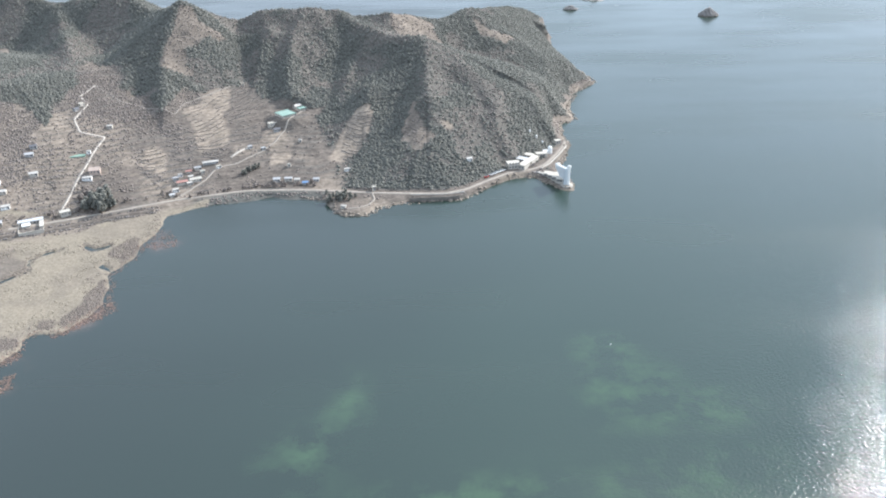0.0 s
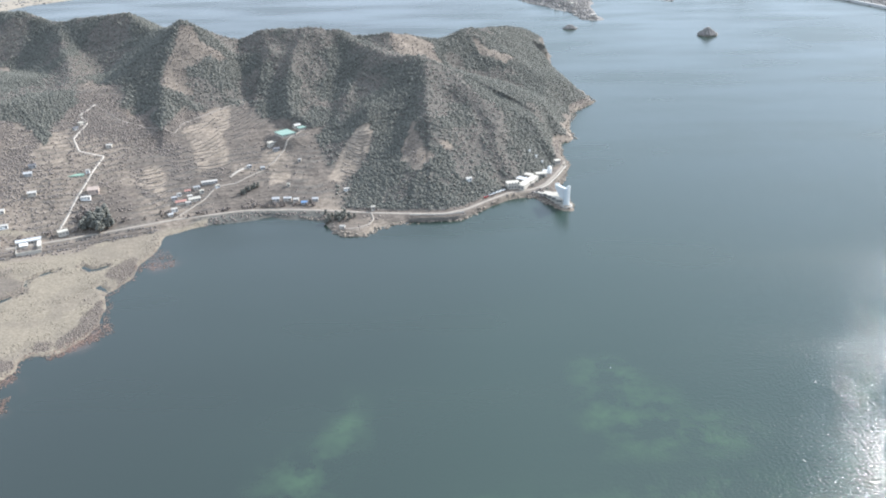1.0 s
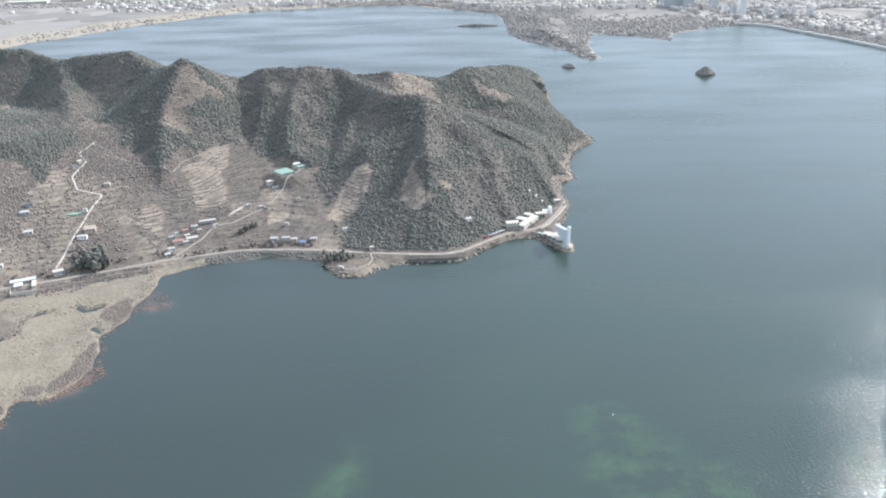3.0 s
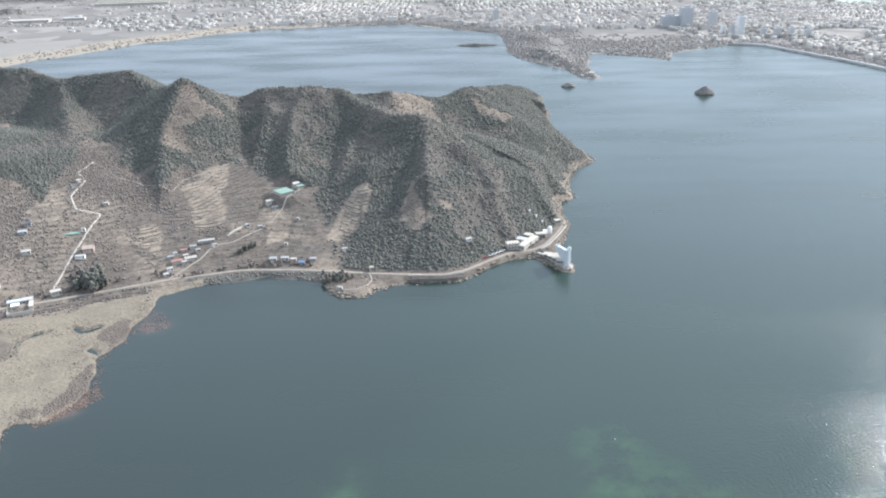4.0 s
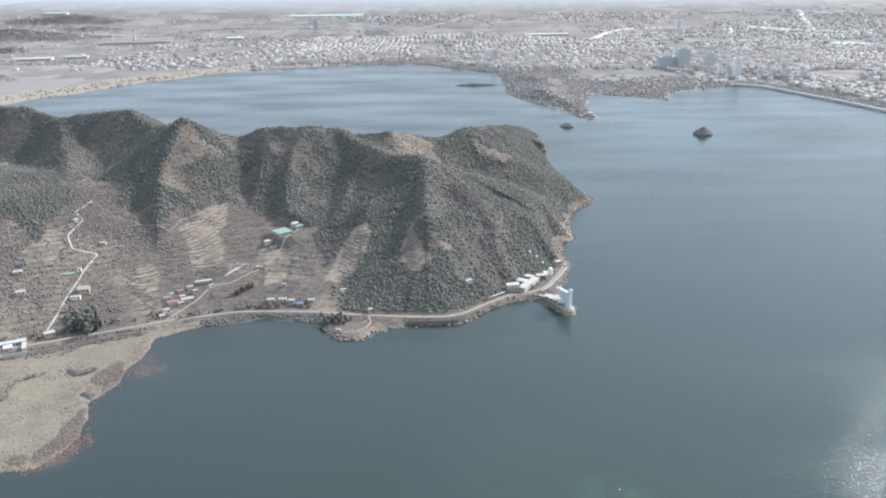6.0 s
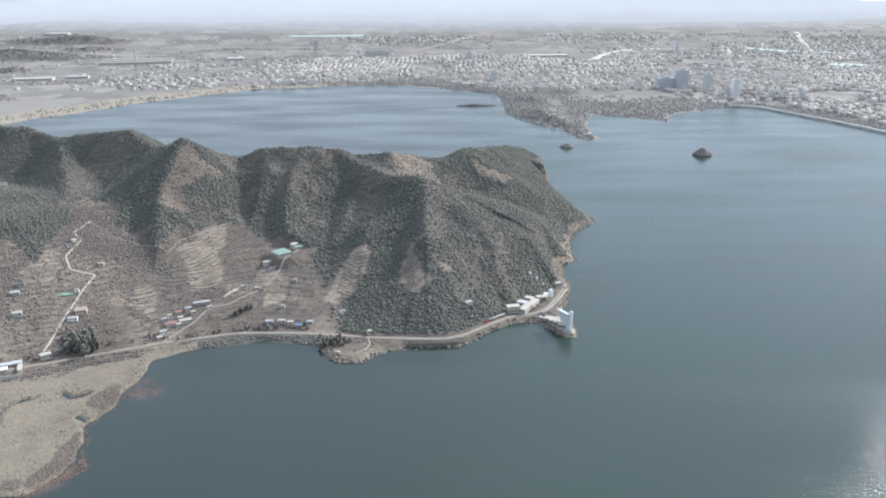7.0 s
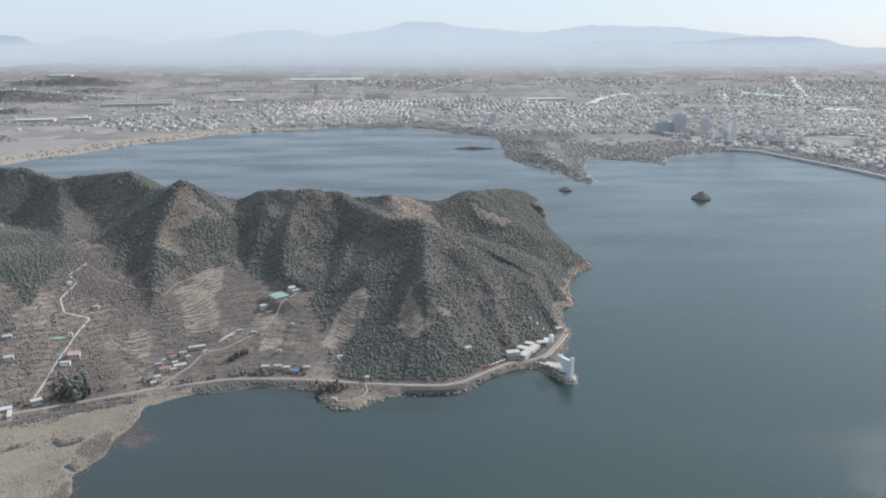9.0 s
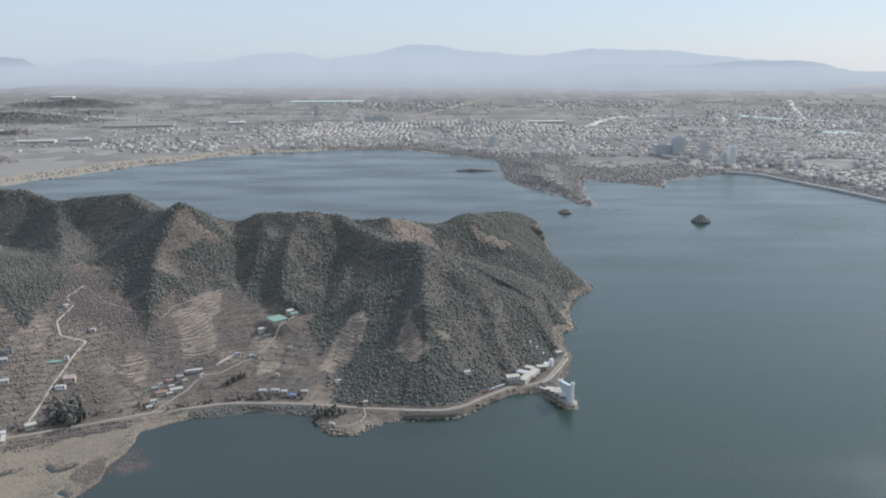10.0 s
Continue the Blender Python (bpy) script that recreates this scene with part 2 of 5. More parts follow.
DARKROOF = material("dark_tile_roof", [(0.09, 0.09, 0.1), (0.13, 0.13, 0.14), (0.18, 0.18, 0.18)], 2.0, 0.8)
PALEROOF = material("pale_sheet_roof", [(0.36, 0.34, 0.31), (0.44, 0.418, 0.385), (0.52, 0.495, 0.46)], 4.0, 0.75)
LIMEROOF = material("lime_washed_flat_roof", [(0.34, 0.315, 0.27), (0.42, 0.395, 0.345), (0.5, 0.47, 0.42)], 4.0, 0.8)
GREYROOF = material("grey_sheet_roof", [(0.3, 0.3, 0.3), (0.4, 0.4, 0.4), (0.48, 0.48, 0.47)], 4.0, 0.6)
REDROOF = material("faded_red_roof", [(0.26, 0.14, 0.12), (0.34, 0.19, 0.16), (0.4, 0.24, 0.2)], 3.0, 0.7)
BLUEROOF = material("blue_sheet_roof", [(0.12, 0.2, 0.34), (0.16, 0.26, 0.42), (0.2, 0.32, 0.5)], 4.0, 0.5)
GREENROOF = material("sea_green_roof", [(0.17, 0.25, 0.215), (0.21, 0.3, 0.26), (0.27, 0.355, 0.31)], 5.0, 0.7)
NET = material("green_net", [(0.16, 0.24, 0.19), (0.2, 0.3, 0.24), (0.25, 0.35, 0.28)], 3.0, 0.9)
GLASS = material("dark_window_glass", [(0.07, 0.08, 0.09), (0.11, 0.12, 0.13)], 2.0, 0.15)
BARK = material("bark", [(0.1, 0.08, 0.065), (0.15, 0.125, 0.1)], 0.6, 0.95)
BLOCKWALL = material("apartment_render", [(0.5, 0.45, 0.4), (0.62, 0.57, 0.51), (0.76, 0.71, 0.64)], 60.0, 0.85, per_piece=-0.5)
BLOCKROOF = material("apartment_roof", [(0.36, 0.32, 0.31), (0.43, 0.4, 0.39), (0.52, 0.49, 0.47)], 50.0, 0.85, per_piece=-0.4)
TOWN = material("town_roofs_and_walls", [(0.3, 0.278, 0.252), (0.39, 0.365, 0.335), (0.53, 0.5, 0.46)], 120.0, 0.85, per_piece=0.7)
TOWERWALL = material("tower_cladding", [(0.44, 0.435, 0.425), (0.5, 0.495, 0.485), (0.56, 0.555, 0.545)], 20.0, 0.6)
BLUEGLASS = material("blue_grey_cladding", [(0.37, 0.38, 0.39), (0.42, 0.43, 0.44), (0.47, 0.475, 0.48)], 20.0, 0.4)
COVERED = material("pale_green_sheeting", [(0.33, 0.4, 0.37), (0.38, 0.46, 0.425), (0.43, 0.51, 0.47)], 60.0, 0.6)
WINTERWOOD = material("leafless_lowland_trees", [(0.185, 0.174, 0.163), (0.22, 0.207, 0.194), (0.26, 0.245, 0.23)], 120.0, 0.95, per_piece=0.5)
RED = material("red_car_paint", [(0.35, 0.04, 0.03), (0.4, 0.05, 0.04)], 2.0, 0.3)
SILVER = material("silver_car_paint", [(0.5, 0.5, 0.51), (0.58, 0.58, 0.59)], 2.0, 0.3, metal=0.3)
RUBBER = material("tyre_rubber", [(0.02, 0.02, 0.02), (0.03, 0.03, 0.03)], 1.0, 0.8)
FAR_RIDGE = distance_material("far_ridge_painted_haze", [(0.35, 0.375, 0.405), (0.4, 0.433, 0.468), (0.405, 0.44, 0.478), (0.375, 0.417, 0.465)], 110, 330)
NEAR_RIDGE = distance_material("nearer_ridge_painted_haze", [(0.335, 0.357, 0.385), (0.385, 0.413, 0.443), (0.39, 0.423, 0.458), (0.305, 0.343, 0.39)], 100, 255)


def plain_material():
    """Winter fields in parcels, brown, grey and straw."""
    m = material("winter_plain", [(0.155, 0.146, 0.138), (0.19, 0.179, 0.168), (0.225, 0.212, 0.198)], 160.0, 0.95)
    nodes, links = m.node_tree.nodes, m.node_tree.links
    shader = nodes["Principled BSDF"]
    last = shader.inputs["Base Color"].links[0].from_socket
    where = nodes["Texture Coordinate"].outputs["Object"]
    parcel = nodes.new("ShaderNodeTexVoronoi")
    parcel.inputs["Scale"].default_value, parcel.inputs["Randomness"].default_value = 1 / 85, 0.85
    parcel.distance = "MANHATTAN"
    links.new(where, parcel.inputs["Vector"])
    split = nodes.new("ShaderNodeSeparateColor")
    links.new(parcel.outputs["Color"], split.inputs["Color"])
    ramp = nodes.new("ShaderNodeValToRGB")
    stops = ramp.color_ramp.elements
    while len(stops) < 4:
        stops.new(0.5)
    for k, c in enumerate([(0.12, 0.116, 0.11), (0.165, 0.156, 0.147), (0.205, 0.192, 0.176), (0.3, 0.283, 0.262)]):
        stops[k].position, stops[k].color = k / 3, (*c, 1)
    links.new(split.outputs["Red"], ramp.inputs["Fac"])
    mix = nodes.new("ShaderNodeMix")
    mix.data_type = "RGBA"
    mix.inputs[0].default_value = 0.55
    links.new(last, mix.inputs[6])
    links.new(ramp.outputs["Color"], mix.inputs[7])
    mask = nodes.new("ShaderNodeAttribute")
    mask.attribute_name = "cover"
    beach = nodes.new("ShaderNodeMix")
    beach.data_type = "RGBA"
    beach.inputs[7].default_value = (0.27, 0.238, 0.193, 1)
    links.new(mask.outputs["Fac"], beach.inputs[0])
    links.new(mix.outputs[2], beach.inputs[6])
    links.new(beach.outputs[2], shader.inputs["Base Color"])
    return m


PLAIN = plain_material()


def painted_haze_material():
    """The plain's backdrop end: same fields, fading into painted glowing mist before the mountains."""
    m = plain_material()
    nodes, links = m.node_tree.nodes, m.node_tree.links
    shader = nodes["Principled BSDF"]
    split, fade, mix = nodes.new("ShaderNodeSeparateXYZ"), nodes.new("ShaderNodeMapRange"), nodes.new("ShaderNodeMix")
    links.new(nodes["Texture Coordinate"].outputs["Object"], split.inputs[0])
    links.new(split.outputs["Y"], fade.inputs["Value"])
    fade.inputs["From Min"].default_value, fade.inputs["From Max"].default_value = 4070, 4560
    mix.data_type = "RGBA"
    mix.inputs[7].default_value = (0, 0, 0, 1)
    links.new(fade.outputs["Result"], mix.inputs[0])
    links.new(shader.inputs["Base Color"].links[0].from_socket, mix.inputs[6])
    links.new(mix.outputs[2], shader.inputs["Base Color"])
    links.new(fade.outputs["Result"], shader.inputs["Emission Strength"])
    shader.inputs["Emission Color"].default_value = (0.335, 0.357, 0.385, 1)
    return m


PAINTED_HAZE_PLAIN = painted_haze_material()
# -- terrain: heights as functions of the plan --
def vnoise(x, y, size, seed=0):
    """Smooth noise between -1 and 1, with lumps of the given size in metres."""
    u, v = np.asarray(x, float) / size + 37.3 * seed, np.asarray(y, float) / size - 11.7 * seed
    i, j = np.floor(u), np.floor(v)
    fu, fv = u - i, v - j
    fu, fv = fu * fu * (3 - 2 * fu), fv * fv * (3 - 2 * fv)

    def corner(a, b):
        n = np.sin(a * 127.1 + b * 311.7 + seed * 74.7) * 43758.5453
        return 2 * (n - np.floor(n)) - 1

    low = corner(i, j) * (1 - fu) + corner(i + 1, j) * fu
    high = corner(i, j + 1) * (1 - fu) + corner(i + 1, j + 1) * fu
    return low * (1 - fv) + high * fv


def fractal(x, y, size, octaves=4, seed=0):
    return sum(vnoise(x, y, size / 2 ** k, seed + k) * 0.5 ** k for k in range(octaves))


def smooth(a, b, v):
    t = np.clip((v - a) / (b - a), 0, 1)
    return t * t * (3 - 2 * t)


def edge_distance(x, y, line, closed=True):
    """Distance to a polyline; the nearest point's share along each run comes with it."""
    best = np.full(np.shape(x), 1e9)
    pts = list(line) + ([line[0]] if closed else [])
    for (ax, ay), (bx, by) in zip(pts, pts[1:]):
        dx, dy = bx - ax, by - ay
        t = np.clip(((x - ax) * dx + (y - ay) * dy) / (dx * dx + dy * dy), 0, 1)
        best = np.minimum(best, np.hypot(x - ax - t * dx, y - ay - t * dy))
    return best


def inside(x, y, line):
    """Signed distance to a closed outline, positive within it."""
    odd = np.zeros(np.shape(x), bool)
    for (ax, ay), (bx, by) in zip(line, line[1:] + line[:1]):
        cross = (ay > y) != (by > y)
        odd ^= cross & (x < (bx - ax) * (y - ay) / ((by - ay) or 1e-9) + ax)
    return np.where(odd, 1, -1) * edge_distance(x, y, line)


# the peninsula's shore, from the reed bed round the cape and back behind the ridge
SHORE = [(-225, 318), (-230, 337), (-225, 351), (-228, 360), (-223, 366), (-211, 366), (-206, 375), (-199, 386), (-196, 397), (-200, 416),
         (-207, 432), (-203, 441), (-199, 456), (-200, 474), (-196, 488), (-195, 504), (-197, 520), (-184, 531), (-164, 539), (-128, 550), (-109, 547), (-85, 542), (-77, 521), (-69, 514), (-54, 513), (-45, 526),
         (-25, 534), (-11, 535), (13, 537), (19, 542), (38, 562), (55, 578), (66, 581), (75, 580), (81, 570), (87, 560), (92, 554), (98, 553), (101, 563),
         (97, 582), (95, 597), (110, 650), (110, 682), (114, 712), (129, 725), (127, 759), (143, 818), (170, 856), (168, 880), (153, 950), (133, 1010), (146, 1062), (155, 1092), (142, 1150)]
BACK = [(40, 1150), (-150, 1010), (-320, 1010), (-520, 1130), (-1100, 1300), (-1100, 250), (-300, 250)]
# ridge lines: the crest and the spurs that come down from it (x, y, height)
CREST = [(-640, 1060, 92), (-523, 980, 88), (-485, 960, 92), (-433, 930, 83), (-342, 900, 96), (-301, 860, 86), (-253, 800, 100),
         (-237, 812, 90), (-203, 830, 81), (-177, 825, 91), (-120, 820, 91), (-87, 825, 82), (-49, 820, 86), (-7, 850, 74), (31, 880, 75),
         (61, 936, 67), (92, 990, 58), (113, 1030, 45), (132, 1055, 33), (142, 1068, 24), (148, 1082, 16)]
# each spur with its slope and how much steeper its shaded and gentler its sunny side is
SPURS = [([(-251, 800, 101), (-256, 760, 79), (-252, 722, 61), (-241, 680, 42), (-239, 668, 36)], 0.85, 1.3, 0.8),
         ([(-130, 825, 89), (-141, 782, 75), (-140, 742, 58), (-135, 706, 43)], 0.85, 1.25, 0.8),
         ([(-104, 824, 87), (-73, 790, 80), (-44, 760, 73), (-16, 745, 73)], 0.75, 1.25, 0.75),
         ([(-16, 745, 73), (6, 738, 68), (26, 705, 55), (50, 660, 35), (68, 638, 12)], 0.5, 1.0, 0.85),
         ([(-65, 782, 76), (-68, 765, 68), (-79, 748, 57), (-85, 720, 46), (-87, 687, 33)], 0.8, 1.25, 0.75),
         ([(-16, 745, 72), (-11, 730, 69), (-10, 689, 56), (-10, 652, 44)], 0.85, 1.35, 0.6),
         ([(-10, 652, 43), (-15, 617, 29), (-25, 591, 16), (-35, 570, 6)], 0.45, 1.0, 0.9),
         ([(32, 888, 74), (54, 858, 58), (80, 848, 45), (118, 850, 14)], 0.42, 1.0, 1.0),
         ([(-435, 935, 80), (-384, 831, 66), (-352, 760, 56), (-345, 660, 38)], 0.6, 1.2, 0.85),
         ([(-180, 832, 88), (-166, 790, 78), (-168, 765, 66)], 0.85, 1.25, 0.8),
         ([(-60, 690, 44), (-62, 660, 34)], 0.6, 1.0, 0.9)]


COAST_ROAD = [(-300, 497), (-263, 512), (-242, 522), (-197, 543), (-149, 558), (-111, 557.5), (-92, 555.5), (-74, 552.5), (-52, 548.5), (-23, 545.5), (3, 544.5),
              (18, 551), (36, 568.5), (54, 584), (65, 587), (74, 590.5), (84.5, 601), (96, 624), (105, 645), (108, 656)]


FARM_TRACK = [(-274, 522), (-274, 545), (-275, 567), (-275, 596), (-274, 621), (-294, 622), (-305, 640), (-304, 670), (-315, 681), (-309, 703)]
YARD_TRACK = [(-120, 684), (-124, 672), (-130, 655), (-139, 629), (-149, 614), (-163, 597), (-177, 591), (-184, 571), (-195, 552), (-199, 545)]
# ditches that wind through the reed bed
CREEK = [(-300, 405), (-275, 420), (-266, 434), (-261, 438), (-267, 455), (-264, 459), (-259, 465), (-253, 468)]
CREEK_MOUTH = [(-239, 474), (-231, 467), (-226, 469), (-222, 474)]
CREEK_INLET = [(-198, 428), (-212, 440), (-217, 444), (-215, 449)]
PLOUGHED = [(-305, 462), (-293, 470), (-286, 475), (-266, 448), (-262, 441), (-272, 428), (-285, 418)]
# thickets of grey marsh bushes, and russet weed that stands in the shallows
MARSH_BEDS = [[(-216, 459), (-218, 472), (-207, 484), (-201, 471), (-202, 451), (-204, 444)],
              [(-211, 366), (-215, 380), (-210, 395), (-213, 411), (-207, 426), (-198, 407), (-197, 394), (-204, 379)],
              [(-226, 367), (-227, 379), (-218, 381), (-211, 367)], [(-234, 350), (-237, 360), (-231, 363), (-226, 352)]]
WEED_BEDS = [[(-211, 363), (-199, 374), (-191, 389), (-193, 398), (-200, 392), (-208, 379)], [(-229, 333), (-232, 347), (-223, 351), (-219, 341)],
             [(-221, 313), (-222, 326), (-216, 330), (-214, 317)], [(-197, 470), (-197, 484), (-188, 494), (-178, 483), (-177, 472), (-187, 466)]]


def ridge_height(x, y, line, slope, steep=1.0, gentle=1.0):
    best = np.full(np.shape(x), -1e3)
    for (ax, ay, az), (bx, by, bz) in zip(line, line[1:]):
        dx, dy = bx - ax, by - ay
        t = np.clip(((x - ax) * dx + (y - ay) * dy) / (dx * dx + dy * dy), 0, 1)
        d = np.hypot(x - ax - t * dx, y - ay - t * dy)
        side = np.where(dx * (y - ay) - dy * (x - ax) < 0, steep, gentle)
        best = np.maximum(best, az + (bz - az) * t - slope * side * (np.sqrt(d * d + 9) - 3))
    return best


def hill(x, y):
    """The peninsula's height over the lake."""
    shore = inside(x, y, SHORE + BACK) + 2.5 * fractal(x, y, 26, 3, 5)
    bank = np.where(shore < 0, shore * 0.25, np.minimum(shore * 0.42, 2.2))
    west = smooth(-60, -110, x)
    reed = smooth(-172, -196, x) * smooth(-4, -16, y - 497 - 0.447 * (x + 300))
    beyond_road = np.where(x < -172, y - 500 - 0.447 * (x + 300), 1e3)
    inland = np.clip(np.minimum(shore - 22, beyond_road), 0, 260)
    floor_h = bank + west * (1 - reed) * np.minimum(inland * 0.24, 52 - 15 * smooth(-296, -270, x)) + (1 - west) * inland * 0.1 - reed * np.clip(bank - 0.7, 0, 9)
    lift = np.exp(floor_h / 4.5)
    for line, slope, shady, sunny in [(CREST, 0.62, 1, 1)] + SPURS:
        lift = lift + np.exp(ridge_height(x, y, line, slope, shady, sunny) / 4.5)
    top = 4.5 * np.log(lift + 1e-9)
    rough = smooth(6, 40, top - floor_h)
    keep = smooth(0, np.where(y > 985, 9, 30), shore)
    h = floor_h + (top - floor_h) * np.where(shore > 0, keep, 0)
    h = h + rough * (2.6 * fractal(x, y, 52, 4, 2)) + smooth(0, 25, shore) * 0.5 * fractal(x, y, 22, 3, 9)
    step = 1.9 + 0.5 * vnoise(x, y, 60, 12)
    share = (h / step) % 1.0
    farmed = west * (1 - reed) * (1 - smooth(0.5, 6, top - floor_h)) * smooth(26, 40, shore) * 0.55 * smooth(-0.05, 0.4, fractal(x, y, 48, 3, 77))
    farmed = farmed * smooth(2, 6, np.minimum(edge_distance(x, y, FARM_TRACK, False), edge_distance(x, y, YARD_TRACK, False)))
    h = h + farmed * step * (smooth(0.68, 1.0, share) - share)
    yard = edge_distance(x, y, [(56, 594), (66, 594), (80, 614), (92, 628), (101, 648)], False)
    h = np.where(shore > 1, np.minimum(h, 3.2 + 0.75 * np.maximum(yard - 9, 0)), h)
    terrace = smooth(24, 14, np.hypot(x + 131, y - 671))
    h = h + (28.0 - h) * terrace
    ditch = np.minimum(edge_distance(x, y, CREEK, False), np.minimum(edge_distance(x, y, CREEK_MOUTH, False), edge_distance(x, y, CREEK_INLET, False))) + 1.6 * vnoise(x, y, 7, 6)
    h = np.where(reed > 0.5, np.minimum(h, 0.4 * ditch - 0.25), h)
    on_road = smooth(5.5, 2.6, edge_distance(x, y, COAST_ROAD, False))
    return h + (3.0 - h) * on_road

# -- helpers for building --
def mesh_of(name, verts, faces, mat, smooth_shade=False):
    me = bpy.data.meshes.new(name)
    me.from_pydata(verts, [], faces)
    me.materials.append(mat)
    if smooth_shade:
        me.shade_smooth()
    me.update()
    return me


def grid_mesh(name, xs, ys, height, mat, colours=None, attribute="cover"):
    """A height sheet over the plan."""
    gx, gy = np.meshgrid(xs, ys)
    gz = height(gx, gy)
    nx, ny = len(xs), len(ys)
    i = np.arange(nx * ny).reshape(ny, nx)
    quads = np.stack([i[:-1, :-1], i[:-1, 1:], i[1:, 1:], i[1:, :-1]], -1).reshape(-1, 4)
    me = bpy.data.meshes.new(name)
    me.vertices.add(nx * ny)
    me.vertices.foreach_set("co", np.stack([gx, gy, gz], -1).astype(np.float32).ravel())
    me.loops.add(quads.size)
    me.loops.foreach_set("vertex_index", quads.astype(np.int32).ravel())
    me.polygons.add(len(quads))
    me.polygons.foreach_set("loop_start", (np.arange(len(quads)) * 4).astype(np.int32))
    me.update(calc_edges=True)
    me.materials.append(mat)
    me.shade_smooth()
    if colours is not None:
        layer = me.color_attributes.new(attribute, "FLOAT_COLOR", "POINT")
        layer.data.foreach_set("color", colours(gx, gy, gz).astype(np.float32).ravel())
    return new(name, me)


def triangles(name, points, mat):
    """One object from loose triangles (n, 3, 3)."""
    me = bpy.data.meshes.new(name)
    n = len(points)
    me.vertices.add(3 * n)
    me.vertices.foreach_set("co", points.astype(np.float32).ravel())
    me.loops.add(3 * n)
    me.loops.foreach_set("vertex_index", np.arange(3 * n, dtype=np.int32))
    me.polygons.add(n)
    me.polygons.foreach_set("loop_start", (np.arange(n) * 3).astype(np.int32))
    me.update(calc_edges=True)
    me.materials.append(mat)
    return new(name, me)


def indexed(name, verts, faces, mat):
    """One object from many copies of a small mesh: verts (n, v, 3), faces (f, 3)."""
    n, v = verts.shape[:2]
    tris = (faces[None] + (np.arange(n) * v)[:, None, None]).reshape(-1, 3)
    me = bpy.data.meshes.new(name)
    me.vertices.add(n * v)
    me.vertices.foreach_set("co", verts.astype(np.float32).ravel())
    me.loops.add(tris.size)
    me.loops.foreach_set("vertex_index", tris.astype(np.int32).ravel())
    me.polygons.add(len(tris))
    me.polygons.foreach_set("loop_start", (np.arange(len(tris)) * 3).astype(np.int32))
    me.update(calc_edges=True)
    me.materials.append(mat)
    return new(name, me)


def crowns(rng, spots, height, width, tiers=2, sides=6):
    """Ragged crowns of a few tilted tiers each: verts (n, v, 3), faces."""
    n = len(spots)
    verts, faces = [], []
    lean = rng.normal(0, 0.06, (n, 2))
    for k in range(tiers):
        low, high = 0.12 + 0.8 * k / tiers, 0.12 + 0.8 * (k + 1) / tiers + 0.1
        reach = width * (1 - 0.62 * k / tiers)
        base = len(verts)
        verts.append(np.stack([lean[:, 0] * height, lean[:, 1] * height, height * high], -1))
        for s in range(sides):
            a = 2 * math.pi * (s + 0.5 * k) / sides + rng.uniform(-0.3, 0.3, n)
            r = reach * rng.uniform(0.62, 1.15, n)
            verts.append(np.stack([r * np.cos(a) + lean[:, 0] * height * low, r * np.sin(a) + lean[:, 1] * height * low, height * low * rng.uniform(0.8, 1.25, n)], -1))
        faces += [(base, base + 1 + s, base + 1 + (s + 1) % sides) for s in range(sides)]
    return np.stack(verts, 1) + spots[:, None, :], np.array(faces)


def bushes(rng, spots, height, width, sides=5):
    """Low rounded shrubs, two rings and a top."""
    n = len(spots)
    verts = []
    for low, share in ((0.0, 0.75), (0.55, 1.0)):
        for s in range(sides):
            a = 2 * math.pi * s / sides + rng.uniform(-0.35, 0.35, n)
            r = width * share * rng.uniform(0.65, 1.2, n)
            verts.append(np.stack([r * np.cos(a), r * np.sin(a), height * low * rng.uniform(0.7, 1.3, n)], -1))
    verts.append(np.stack([rng.normal(0, 0.15, n) * width, rng.normal(0, 0.15, n) * width, height * rng.uniform(0.85, 1.15, n)], -1))
    faces = []
    for s in range(sides):
        t = (s + 1) % sides
        faces += [(s, t, sides + t), (s, sides + t, sides + s), (sides + s, sides + t, 2 * sides)]
    return np.stack(verts, 1) + spots[:, None, :], np.array(faces)


def ribbon(name, line, width, mat, lift=0.12, step=2.0, height=None, thick=0.5):
    """A road that follows the ground, with a body under it."""
    pts = [Vector((*line[0], 0))]
    for a, b in zip(line, line[1:]):
        n = max(1, int(math.dist(a, b) / step))
        pts += [Vector((*a, 0)).lerp(Vector((*b, 0)), (k + 1) / n) for k in range(n)]
    for _ in range(3):
        pts = [pts[0]] + [(p + q * 2 + r) / 4 for p, q, r in zip(pts, pts[1:], pts[2:])] + [pts[-1]]
    verts, faces = [], []
    for k, p in enumerate(pts):
        d = (pts[min(k + 1, len(pts) - 1)] - pts[max(k - 1, 0)]).normalized()
        side = Vector((-d.y, d.x, 0)) * (width / 2 * (1 + 0.16 * noise.noise(p * 0.13)))
        for q, down in ((p + side * 1.25, thick), (p + side, 0), (p - side, 0), (p - side * 1.25, thick)):
            z = float((height or hill)(np.array(q.x), np.array(q.y)))
            verts.append((q.x, q.y, max(z, 0.3) + lift - down))
    for k in range(len(pts) - 1):
        for s in range(3):
            faces.append((4 * k + s + 4, 4 * k + s, 4 * k + s + 1, 4 * k + s + 5))
    return new(name, mesh_of(name, verts, faces, mat, True))


def part(name, bm, mat, parent, label=""):
    me = bpy.data.meshes.new(name)
    bm.to_mesh(me)
    bm.free()
    me.materials.append(mat)
    ob = new(name, me)
    ob.parent = parent
    if label:
        ob["label"] = label
    return ob


